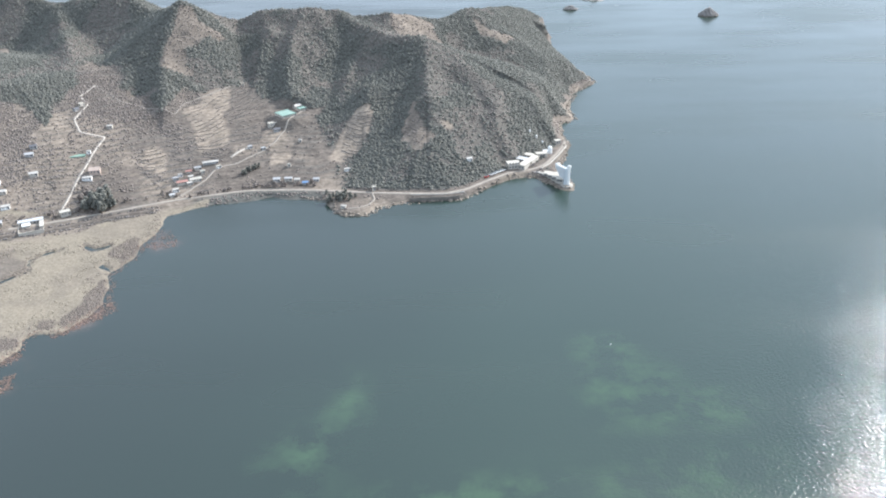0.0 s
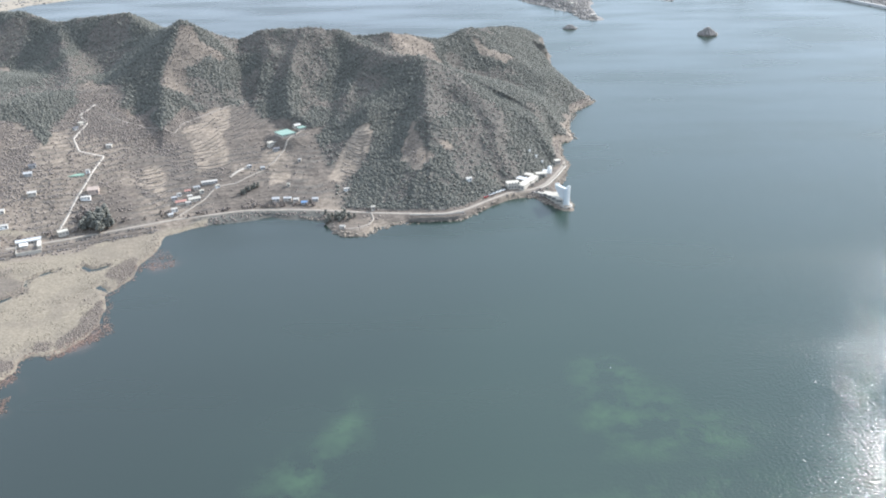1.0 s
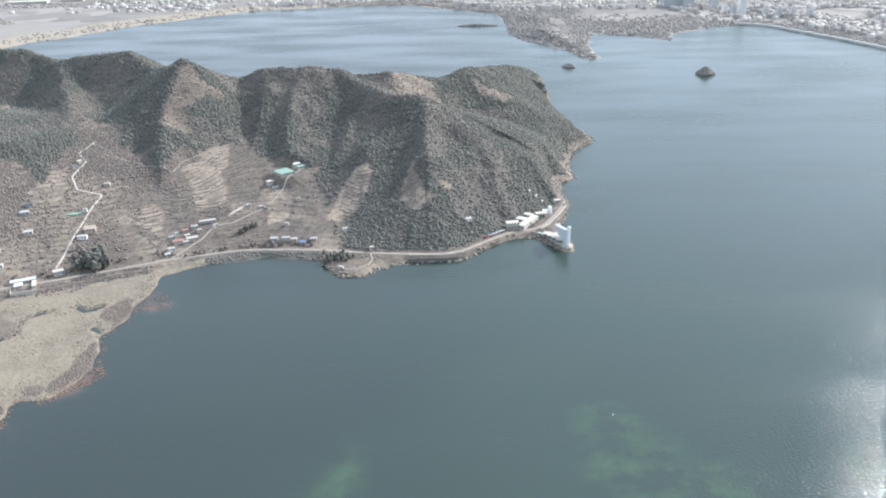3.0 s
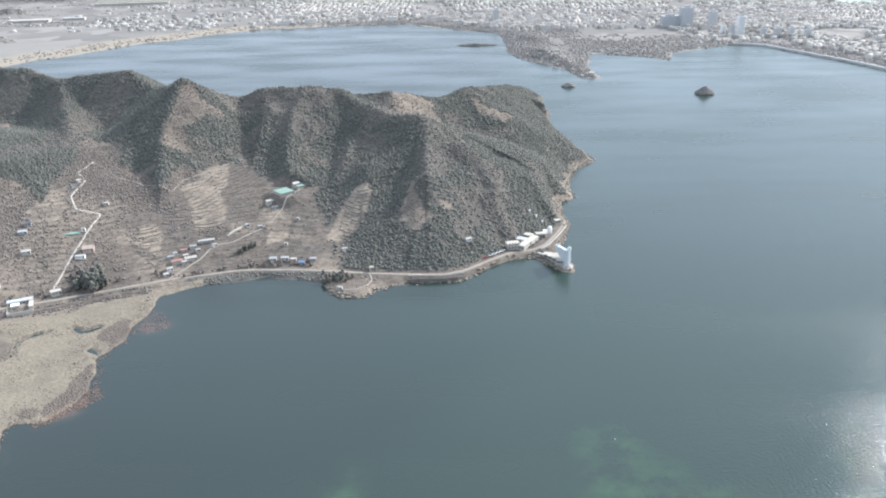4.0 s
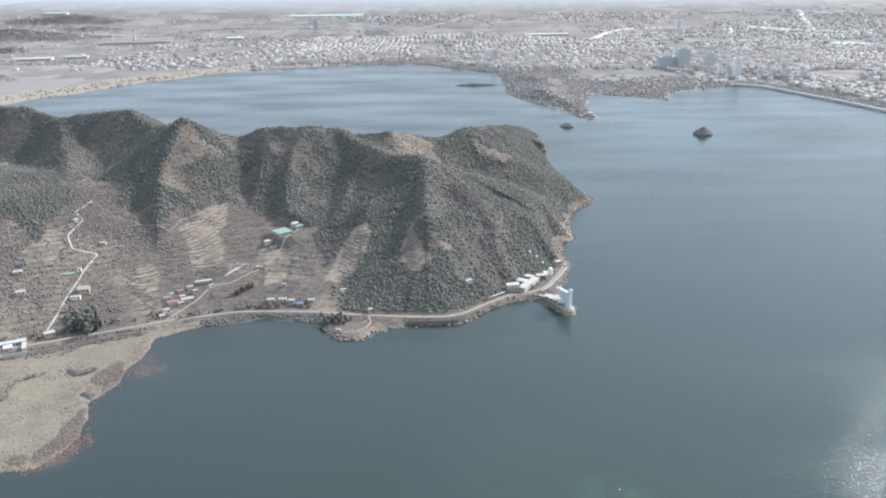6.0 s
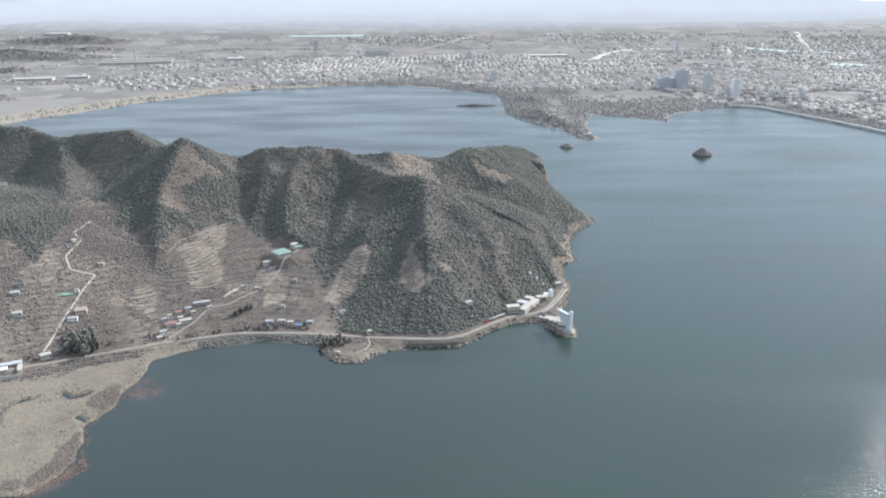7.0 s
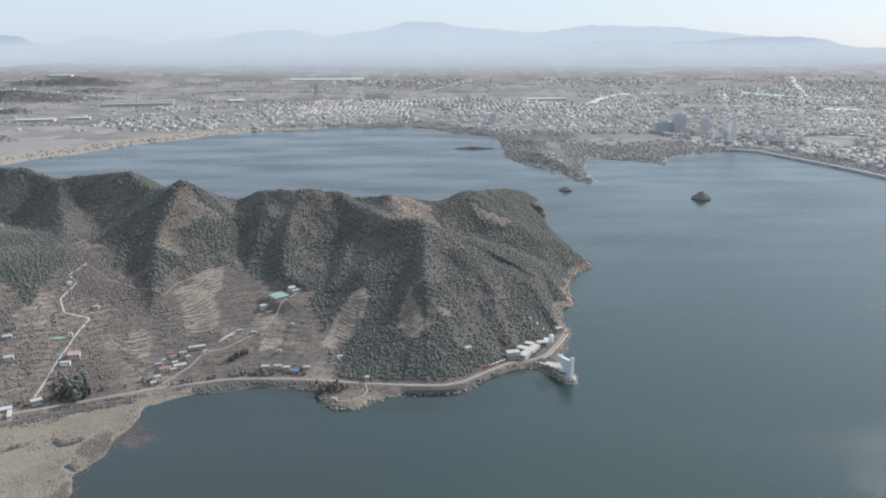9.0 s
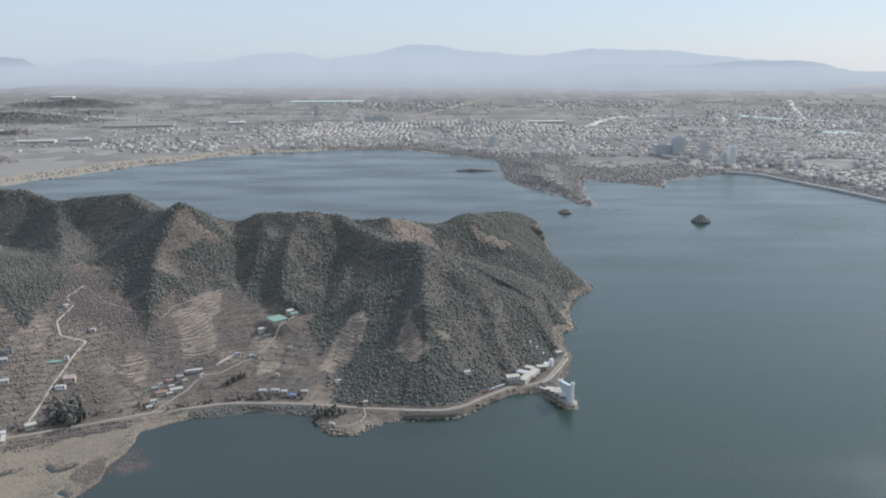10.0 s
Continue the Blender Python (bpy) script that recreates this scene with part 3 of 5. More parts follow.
def block(x0, y0, z0, x1, y1, z1, bevel=0.0, bm=None):
    own = bm or bmesh.new()
    made = bmesh.ops.create_cube(own, size=1, matrix=Matrix.LocRotScale(((x0 + x1) / 2, (y0 + y1) / 2, (z0 + z1) / 2), None, (x1 - x0, y1 - y0, z1 - z0)))
    if bevel:
        bmesh.ops.bevel(own, geom=list({e for v in made["verts"] for e in v.link_edges}), offset=bevel, segments=1, affect="EDGES")
    return own


def ground_at(x, y):
    return float(np.maximum(hill(np.array(float(x)), np.array(float(y))), 0))


# -- the large structure: lake, peninsula, plain, mountains --
PATCHES = [(-26, 630, 8, 14), (6, 622, 6, 5), (-24, 612, 7, 8)]


def lift_of(x, y):
    """How far the hill stands over the valley floor."""
    best = np.full(np.shape(x), -1e3)
    for line, slope, *sides in [(CREST, 0.62)] + SPURS:
        best = np.maximum(best, ridge_height(x, y, line, slope))
    return best


def reed_bed(x, y):
    d = edge_distance(x, y, COAST_ROAD, False)
    below = (y < 497 + 0.42 * (x + 300)) | ((x < -200) & (y < 520))
    return smooth(0, 5, d - np.interp(x, [-225, -196], [15, 6]) + 5 * fractal(x, y, 16, 3, 3)) * below * (x < -172)


# bare straw-coloured terraces, and grey orchard terraces between them
TAN = [[(-221, 664), (-213, 697), (-190, 721), (-186, 673), (-176, 626), (-193, 609), (-208, 638)], [(-234, 616), (-220, 605), (-210, 570), (-234, 586), (-239, 611)],
       [(-147, 645), (-129, 646), (-121, 606), (-136, 595)], [(-79, 652), (-73, 665), (-61, 665), (-57, 657), (-57, 630), (-64, 611), (-79, 603), (-88, 607), (-85, 630), (-82, 636)],
       [(-325, 645), (-310, 663), (-299, 588), (-331, 612)]]
GREY = [[(-238, 657), (-220, 656), (-202, 623), (-196, 597), (-212, 592), (-229, 619)], [(-186, 672), (-163, 670), (-147, 655), (-150, 625), (-172, 625)]]
YARD = [(-150, 694), (-130, 698), (-112, 676), (-118, 648), (-148, 648)]
# steep faces with low leafless scrub alone
BARE = [[(-248, 795), (-241, 797), (-231, 786), (-212, 785), (-205, 779), (-221, 769), (-228, 754), (-235, 751), (-232, 732), (-225, 722), (-238, 717), (-253, 713), (-256, 731), (-256, 752), (-253, 772)],
        [(-339, 894), (-322, 883), (-298, 851), (-305, 855), (-324, 876)],
        [(-46, 820), (-25, 832), (-4, 842), (2, 823), (10, 809), (-12, 788), (-38, 790), (-46, 798)],
        [(35, 877), (45, 867), (54, 856), (80, 853), (72, 833), (51, 846), (42, 854)],
        [(-25, 661), (-15, 630), (-9, 609), (-12, 592), (-22, 588), (-27, 620), (-27, 642)]]
SPARSE = [[(-180, 816), (-166, 817), (-156, 807), (-154, 780), (-165, 766), (-175, 789)], [(-125, 798), (-107, 775), (-112, 747), (-115, 714), (-122, 693), (-131, 729), (-133, 770)],
          [(-70, 757), (-43, 737), (-47, 724), (-68, 718), (-81, 715), (-80, 738)], [(-14, 735), (6, 745), (22, 724), (38, 697), (51, 675), (55, 658), (45, 660), (32, 681), (13, 689), (13, 672), (-8, 647), (-10, 689)],
          [(27, 810), (62, 815), (87, 805), (83, 790), (61, 798), (30, 760)]]
COPSE = [[(-183, 731), (-161, 703), (-132, 690), (-115, 684), (-98, 682), (-87, 693), (-89, 715), (-132, 718)], [(-110, 669), (-86, 688), (-80, 646), (-100, 639)],
         [(-700, 560), (-368, 660), (-338, 644), (-322, 625), (-329, 664), (-325, 699), (-349, 821), (-700, 900)]]


def plots(x, y, outlines):
    wobble = 3.5 * fractal(x, y, 16, 3, 47)
    return np.max([smooth(-1.5, 2.0, inside(x, y, o) + wobble) for o in outlines], 0)


def spur_distance(x, y):
    return np.min([edge_distance(x, y, [p[:2] for p in line], False) for line, *slopes in SPURS[:8]], 0)


def cleared(x, y):
    """Bare or grassy patches among the woods, between 0 and 1."""
    c = np.zeros(np.shape(x))
    for px, py, rx, ry in PATCHES:
        d = np.hypot((x - px) / rx, (y - py) / ry) + 0.35 * fractal(x, y, 14, 3, 7)
        c = np.maximum(c, smooth(1.1, 0.8, d))
    return np.maximum(c, plots(x, y, BARE))


def woods(x, y):
    """Where the forest stands, between 0 and 1."""
    shore = inside(x, y, SHORE + BACK)
    west = smooth(-60, -85, x)
    edge = lift_of(x, y) + 6 * fractal(x, y, 40, 3, 21)
    beyond_road = np.where(x < -172, y - 500 - 0.447 * (x + 300), 1e3)
    floor_w = np.minimum(np.clip(np.minimum(shore - 22, beyond_road), 0, 260) * 0.24, 52 - 15 * smooth(-296, -270, x))
    on_hill = west * smooth(-3, 2, edge - floor_w) + (1 - west) * smooth(6, 10, shore + 3 * vnoise(x, y, 12, 4))
    on_hill = np.maximum(on_hill * (1 - plots(x, y, TAN + [YARD])), plots(x, y, COPSE))
    on_hill = on_hill * (1 - smooth(552, 546, y) * (x < -20))
    return on_hill * (1 - cleared(x, y)) * (edge_distance(x, y, COAST_ROAD, False) > 6)


def thin(x, y):
    """Sparse grey scrub on dry crests and sunny faces, between 0 and 1."""
    spine = smooth(9, 2, spur_distance(x, y) + 6 * fractal(x, y, 24, 3, 34)) * (x > -90)
    patches = smooth(0.25, 0.6, fractal(x, y, 45, 4, 33) + 0.15 * smooth(20, 60, lift_of(x, y)))
    return np.maximum(np.maximum(0.9 * patches, 0.6 * spine), 0.85 * plots(x, y, SPARSE))


def cover(gx, gy, gz):
    out = np.zeros((*gx.shape, 4))
    w = woods(gx, gy)
    mud = smooth(15, 9, inside(gx, gy, SHORE + BACK)) * smooth(-190, -178, gx) * smooth(-78, -88, gx)
    tan, grey = plots(gx, gy, TAN) * (0.5 + 0.5 * smooth(-0.5, 0.3, fractal(gx, gy, 11, 3, 43))), plots(gx, gy, GREY)
    field = np.maximum(0.5 * smooth(0.05, 0.45, fractal(gx, gy, 38, 4, 41)) * (1 - grey), tan) * (1 - w)
    row = np.abs((gz / 1.9 + 0.25 * vnoise(gx, gy, 30, 8)) % 1.0 - 0.5)
    banks = smooth(0.2, 0.08, row) * smooth(-0.45, 0.0, fractal(gx, gy, 25, 2, 19)) * (gx < -58) * (inside(gx, gy, SHORE + BACK) > 24)
    pale = smooth(5, 2.5, inside(gx, gy, SHORE + BACK)) * (gx > -85) * (0.3 + 0.7 * smooth(-0.1, 0.5, fractal(gx, gy, 18, 3, 66)))
    out[..., 0] = np.maximum(np.maximum(np.maximum(w * (1 - 0.45 * thin(gx, gy)), mud), 0.4 * banks * (1 - 0.5 * tan)), 0)
    out[..., 1] = np.maximum(field * (1 - 0.6 * banks) * (1 - mud), np.maximum((cleared(gx, gy) - plots(gx, gy, BARE)).clip(0, 1) * 0.8, 0.28 * plots(gx, gy, BARE)))
    out[..., 2] = np.maximum(reed_bed(gx, gy) * (0.7 + 0.3 * smooth(-0.4, 0.1, fractal(gx, gy, 22, 4, 88))) * (1 - 0.85 * plots(gx, gy, MARSH_BEDS)) * (1 - 0.8 * plots(gx, gy, [PLOUGHED])), pale * 0.35)
    out[..., 3] = 1
    return out


ground = tagged(grid_mesh("ground", np.arange(-700, 205, 1.6), np.arange(255, 1180, 1.6), hill, EARTH, cover),
                "dry wooded peninsula with bare terraces and rocky shore", "ground", kind="structure")


SHOALS = [(88, 305, 30, 34), (84, 342, 18, 16), (120, 290, 26, 18), (-62, 262, 17, 26), (-48, 298, 9, 20), (-39, 324, 7, 14), (25, 238, 70, 16), (108, 250, 40, 16)]


def shoal(gx, gy, gz):
    out = np.zeros((*gx.shape, 4))
    out[..., :3] = sum(smooth(1.25, 0.3, np.hypot((gx - cx) / rx, (gy - cy) / ry)) for cx, cy, rx, ry in SHOALS).clip(0, 1)[..., None]
    out[..., 2] = np.max([smooth(-7, 2, inside(gx, gy, o) + 2 * fractal(gx, gy, 9, 2, 95)) for o in WEED_BEDS], 0)
    out[..., 1] = smooth(0.08, 0.5, gx / np.maximum(gy + 250, 150)) * smooth(1000, 250, gy)
    # greener and brighter towards the open lake: haze and glint scatter painted in
    out[..., 3] = smooth(-230, 120, gx - 0.12 * (gy - 400) + 60 * fractal(gx, gy, 160, 3, 97))
    return out


lake = tagged(grid_mesh("water", np.unique(np.concatenate([[-6000, -2000], np.arange(-900, 920, 15), np.arange(-260, -150, 4), [2000, 6000]])), np.unique(np.concatenate([[-6000, -1500], np.arange(-300, 1300, 15), np.arange(310, 505, 4), [2000, 3000, 5200]])), lambda x, y: 0 * x, WATER, shoal, "shoal"),
              "grey-green lake with wind ripples and weed shoals", "lake", kind="structure")

FAR_SHORE = [(-857, 1588), (-805, 1687), (-681, 1918), (-466, 2178), (-381, 2177), (-279, 2232), (-76, 2244), (86, 2081), (152, 2008),
             (152, 1818), (146, 1677), (161, 1591), (231, 1468), (244, 1379), (273, 1368), (277, 1506), (316, 1659), (409, 1603), (446, 1552),
             (471, 1641), (529, 1689), (632, 1748), (692, 1730), (720, 1638), (765, 1488), (788, 1390), (880, 1000), (1000, -400)]
FAR_BACK = [(9000, -400), (9000, 9000), (-9000, 9000), (-9000, 1000), (-1500, 1250), (-1000, 1420)]


LOW_HILLS = [(-1700, 3830, 240, 90, 30), (-1690, 3240, 330, 110, 44), (-1380, 2660, 60, 40, 18), (-1075, 1930, 60, 40, 26), (-1480, 3560, 120, 60, 18)]


def low_hills(x, y):
    """Dark wooded hills that stand in the plain."""
    return sum(h * np.exp(-((x - cx) / rx) ** 2 - ((y - cy) / ry) ** 2) * (1 + 0.35 * fractal(x, y, rx * 0.6, 3, 31)) for cx, cy, rx, ry, h in LOW_HILLS)


def plain(x, y):
    """The far shore and the plain, which climbs towards the mountains."""
    shore = inside(x, y, FAR_SHORE + FAR_BACK) + 8 * fractal(x, y, 60, 3, 14)
    rise = np.clip((np.hypot(x * 0.45, y) - 3300) / 1700, 0, 1.0)
    knoll = 16 * np.exp(-((x - 205) / 45) ** 2 - ((y - 1560) / 120) ** 2) + 10 * np.exp(-((x - 210) / 60) ** 2 - ((y - 1860) / 60) ** 2)
    low = low_hills(x, y)
    return np.where(shore < 0, shore * 0.12, np.minimum(shore * 0.15, 2.5)) + 178 * rise ** 1.7 + (knoll + low) * smooth(0, 70, shore)


def beach(gx, gy, gz):
    shore = inside(gx, gy, FAR_SHORE + FAR_BACK) + 14 * fractal(gx, gy, 90, 3, 15)
    out = np.ones((*gx.shape, 4))
    out[..., :3] = (smooth(50, 10, shore - 70 * smooth(-350, -600, gx)) * smooth(130, 60, gx))[..., None]
    return out


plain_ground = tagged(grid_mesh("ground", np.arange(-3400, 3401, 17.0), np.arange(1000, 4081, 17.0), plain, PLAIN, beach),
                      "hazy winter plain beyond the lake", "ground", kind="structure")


tagged(grid_mesh("backdrop", np.arange(-3400, 3401, 17.0), np.arange(4061, 4901, 20.0), lambda x, y: plain(x, y) - 0.5 * smooth(4085, 4061, y), PAINTED_HAZE_PLAIN, beach),
       "far end of the plain fading into painted haze", "plain", kind="structure")


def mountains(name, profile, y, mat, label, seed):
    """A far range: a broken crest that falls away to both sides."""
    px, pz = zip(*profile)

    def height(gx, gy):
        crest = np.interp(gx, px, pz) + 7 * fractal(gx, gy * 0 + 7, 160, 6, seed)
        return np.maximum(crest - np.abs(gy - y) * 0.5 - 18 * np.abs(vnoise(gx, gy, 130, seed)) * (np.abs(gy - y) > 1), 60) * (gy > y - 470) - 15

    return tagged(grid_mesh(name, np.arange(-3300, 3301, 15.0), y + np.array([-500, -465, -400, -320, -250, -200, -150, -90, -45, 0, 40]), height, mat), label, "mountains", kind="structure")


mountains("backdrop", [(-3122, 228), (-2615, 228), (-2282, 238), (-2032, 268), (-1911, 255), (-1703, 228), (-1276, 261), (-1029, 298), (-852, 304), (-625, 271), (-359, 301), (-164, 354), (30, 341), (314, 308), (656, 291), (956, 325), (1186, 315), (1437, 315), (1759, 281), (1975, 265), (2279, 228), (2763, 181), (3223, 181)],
          4960, FAR_RIDGE, "pale mountain range with painted haze", 50)
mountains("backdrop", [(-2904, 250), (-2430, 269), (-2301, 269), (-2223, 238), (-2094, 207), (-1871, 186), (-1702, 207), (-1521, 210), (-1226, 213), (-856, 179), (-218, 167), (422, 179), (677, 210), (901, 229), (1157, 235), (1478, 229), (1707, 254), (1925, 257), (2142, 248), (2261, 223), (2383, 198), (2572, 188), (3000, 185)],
          4620, NEAR_RIDGE, "blue-grey mountain ridge with painted haze", 60)

# -- vegetation --
rng = np.random.default_rng(4)


def scatter(x0, x1, y0, y1, spacing, chance, height=None):
    gx, gy = np.meshgrid(np.arange(x0, x1, spacing), np.arange(y0, y1, spacing))
    gx = (gx + rng.uniform(-0.5, 0.5, gx.shape) * spacing).ravel()
    gy = (gy + rng.uniform(-0.5, 0.5, gy.shape) * spacing).ravel()
    keep = rng.uniform(0, 1, gx.shape) < chance(gx, gy)
    gx, gy = gx[keep], gy[keep]
    return np.stack([gx, gy, (height or hill)(gx, gy) - 0.15], -1)


def stuff(name, spots, shape, tall, wide, mat, label, category, spread=(0.65, 1.3)):
    size = rng.uniform(*spread, len(spots))
    verts, faces = shape(rng, spots, tall * size, wide * size * rng.uniform(0.85, 1.2, len(spots)))
    return tagged(indexed(name, verts, faces, mat), label, category, kind="stuff")


def orchard(x, y):
    """Rows of bare bushes that follow the terraces."""
    h = hill(x, y)
    row = np.abs((h / 1.9 + 0.25 * vnoise(x, y, 30, 8)) % 1.0 - 0.5)
    open_ground = (1 - woods(x, y)) * (inside(x, y, SHORE + BACK) > 24) * (x < -58) * (edge_distance(x, y, COAST_ROAD, False) > 9)
    fields = smooth(0.15, -0.1, fractal(x, y, 55, 3, 41)) * 0.85 + 0.1
    return 0.6 * (row < 0.14) * open_ground * np.maximum(fields, plots(x, y, GREY)) * (1 - 0.55 * plots(x, y, TAN)) * smooth(-0.5, 0.0, fractal(x, y, 25, 2, 19))


def rough_bush(x, y):
    open_ground = (1 - woods(x, y)) * (inside(x, y, SHORE + BACK) > 3.5) * (x < 165)
    strip = (inside(x, y, SHORE + BACK) > 1) * (inside(x, y, SHORE + BACK) < 11) * (x < -85) * (x > -180)
    return np.maximum(0.5 * strip * (edge_distance(x, y, COAST_ROAD, False) > 3.5), open_ground * (0.05 + 0.25 * smooth(-230, -270, x) + 0.6 * smooth(0.05, 0.45, fractal(x, y, 45, 4, 71))) * (1 - 0.8 * plots(x, y, TAN)) * (1 - reed_bed(x, y)) * (edge_distance(x, y, COAST_ROAD, False) > 4))


stuff("pine_forest", scatter(-640, 180, 520, 1120, 2.8, lambda x, y: woods(x, y) * (1 - 0.92 * thin(x, y))), crowns, 1.9, 1.4, PINE,
      "dense dark green pine forest on the hillsides", "forest")
stuff("young_pines", scatter(-640, 180, 520, 1120, 2.3, lambda x, y: 0.9 * woods(x, y) * (1 - 0.85 * thin(x, y))), bushes, 0.9, 1.3, PINE,
      "rounded younger pines filling the forest", "forest")
stuff("hill_scrub", scatter(-640, 180, 520, 1120, 2.0, lambda x, y: woods(x, y) * (0.05 + 0.6 * thin(x, y)) + 0.3 * cleared(x, y)), bushes, 0.65, 1.0, SCRUB,
      "grey leafless scrub between the pines", "scrub")
stuff("orchard_rows", scatter(-420, -55, 520, 780, 0.85, orchard), bushes, 0.34, 0.6, HEDGE, "bare orchard bushes in terrace rows", "orchard")
# terraces: the left and right end of each flight, and how many banks it has
FLIGHTS = [([(-221, 664), (-208, 643), (-199, 619), (-192, 603)], [(-202, 695), (-189, 664), (-176, 635), (-169, 611)], 15),
           ([(-239, 653), (-228, 626), (-217, 606), (-210, 593)], [(-220, 655), (-207, 634), (-200, 615), (-199, 598)], 13),
           ([(-201, 698), (-194, 677), (-181, 657)], [(-180, 725), (-166, 704), (-153, 689)], 9),
           ([(-78, 668), (-78, 646), (-80, 628), (-85, 608)], [(-59, 659), (-59, 642), (-60, 623), (-61, 599)], 15),
           ([(-244, 608), (-238, 585), (-226, 567)], [(-230, 623), (-218, 599), (-211, 570)], 10)]


def along(line, share):
    """The point at a share of a polyline's length."""
    reach = np.concatenate([[0], np.cumsum([math.dist(a, b) for a, b in zip(line, line[1:])])])
    return np.array([np.interp(share * reach[-1], reach, [p[k] for p in line]) for k in (0, 1)])


def terrace_banks():
    """Dead grass and twigs in broken rows along the edges of the terraces."""
    spots = []
    for left, right, count in FLIGHTS:
        for k in range(count):
            a, b = along(left, (k + 0.5) / count), along(right, (k + 0.5) / count)
            t = np.arange(0, 1, 0.5 / math.dist(a, b))
            x, y = a[0] + (b[0] - a[0]) * t, a[1] + (b[1] - a[1]) * t - 3.5 * np.sin(math.pi * t)
            x, y = x + 0.5 * vnoise(x, y, 6, k), y + 1.2 * vnoise(x, y, 9, k + 7)
            keep = fractal(x, y, 10, 2, k) > -0.25
            spots.append(np.stack([x, y, hill(x, y) - 0.1], -1)[keep])
    return np.concatenate(spots)


stuff("terrace_banks", terrace_banks(), bushes, 0.5, 0.5, HEDGE, "dark dead grass along the terrace banks", "terrace banks")
stuff("field_scrub", scatter(-420, 170, 490, 900, 1.8, rough_bush), bushes, 0.75, 0.95, SCRUB, "leafless bushes between the terraces", "scrub")
stuff("reed_clumps", scatter(-420, -170, 310, 540, 1.3, lambda x, y: reed_bed(x, y) * (hill(x, y) > 0.25) * 0.4 * smooth(-0.1, 0.4, fractal(x, y, 20, 3, 81))),
      bushes, 0.35, 0.6, REED, "dry straw-coloured reed bed by the water", "reeds")


def fringe(x, y):
    beds = np.max([smooth(-2.5, 1.5, inside(x, y, o) + 2.5 * fractal(x, y, 8, 3, 91)) for o in WEED_BEDS], 0)
    rim = smooth(3.5, 1.0, np.abs(inside(x, y, SHORE + BACK) + 1.5 * vnoise(x, y, 7, 92))) * (x < -190) * (y < 500)
    return np.maximum(beds * (0.75 - 0.5 * (y > 450)), 0.25 * rim)


def marsh(x, y):
    return reed_bed(x, y) * (hill(x, y) > 0.1) * np.maximum(np.maximum(0.7 * plots(x, y, MARSH_BEDS), 0.5 * smooth(4.5, 2, np.minimum(edge_distance(x, y, CREEK, False), edge_distance(x, y, CREEK_MOUTH, False)))), 0.1 * smooth(14, 4, inside(x, y, SHORE + BACK) + 6 * vnoise(x, y, 14, 89)))


stuff("water_weed", scatter(-300, -160, 300, 500, 0.7, fringe, lambda x, y: np.maximum(hill(x, y), 0.1)), bushes, 0.25, 0.45, RUSSET,
      "russet dead weed along the reed bed's edge", "water weed")
stuff("marsh_scrub", scatter(-300, -165, 300, 525, 0.8, marsh), bushes, 0.5, 0.5, MARSH, "grey leafless marsh bushes at the reed bed's rim", "scrub")
stuff("dike_hedge", scatter(-330, -190, 470, 545, 1.2, lambda x, y: 0.6 * (np.abs(edge_distance(x, y, [(-320, 478), (-290, 492), (-262, 503), (-236, 517), (-210, 528)], False) - 3.2) < 1.1)),
      bushes, 0.9, 0.85, HEDGE, "dark scrub along the earth dike", "scrub")
stuff("shore_rocks", scatter(-100, 180, 505, 1020, 1.5, lambda x, y: (np.abs(inside(x, y, SHORE + BACK) - 0.5 + 1.5 * vnoise(x, y, 9, 55)) < 1.8) * 0.55, lambda x, y: np.maximum(hill(x, y), -0.2)),
      bushes, 0.8, 0.9, ROCK, "brown rocks along the waterline", "rocks", (0.4, 1.7))

stuff("mound_scrub", scatter(70, 104, 550, 604, 1.4, lambda x, y: 0.6 * (inside(x, y, SHORE + BACK) > 0.5) * (x < 96 - 0.45 * (y - 555)) * (edge_distance(x, y, COAST_ROAD, False) > 4)), bushes, 1.0, 0.9, HEDGE,
      "dark scrub on the observatory's mound", "scrub")

# -- roads and tracks --
tagged(ribbon("road", COAST_ROAD, 2.7, ASPHALT), "pale worn road along the shore", "road", kind="structure")
for line, width in ((FARM_TRACK, 1.6), (YARD_TRACK, 1.3),
                    ([(-309, 703), (-282, 682), (-255, 672), (-228, 660), (-224, 682), (-206, 700), (-181, 728)], 0.8),
                    ([(-170, 606), (-166, 612), (-158, 622)], 2.0),
                    ([(-52, 547), (-49.5, 538), (-53, 528), (-61, 522), (-69, 522)], 1.4)):
    tagged(ribbon("track", line, width, TRACK if width > 1.4 else ASPHALT, 0.25, 1.5, thick=0.9), "pale dirt track between bare terraces", "track", kind="structure")
tagged(ribbon("dike", [(-320, 478), (-290, 492), (-262, 503), (-236, 517), (-210, 528)], 3.0, EARTH, 0.5, 4.0, thick=1.0), "low earth dike beside the reed bed", "dike", kind="structure")


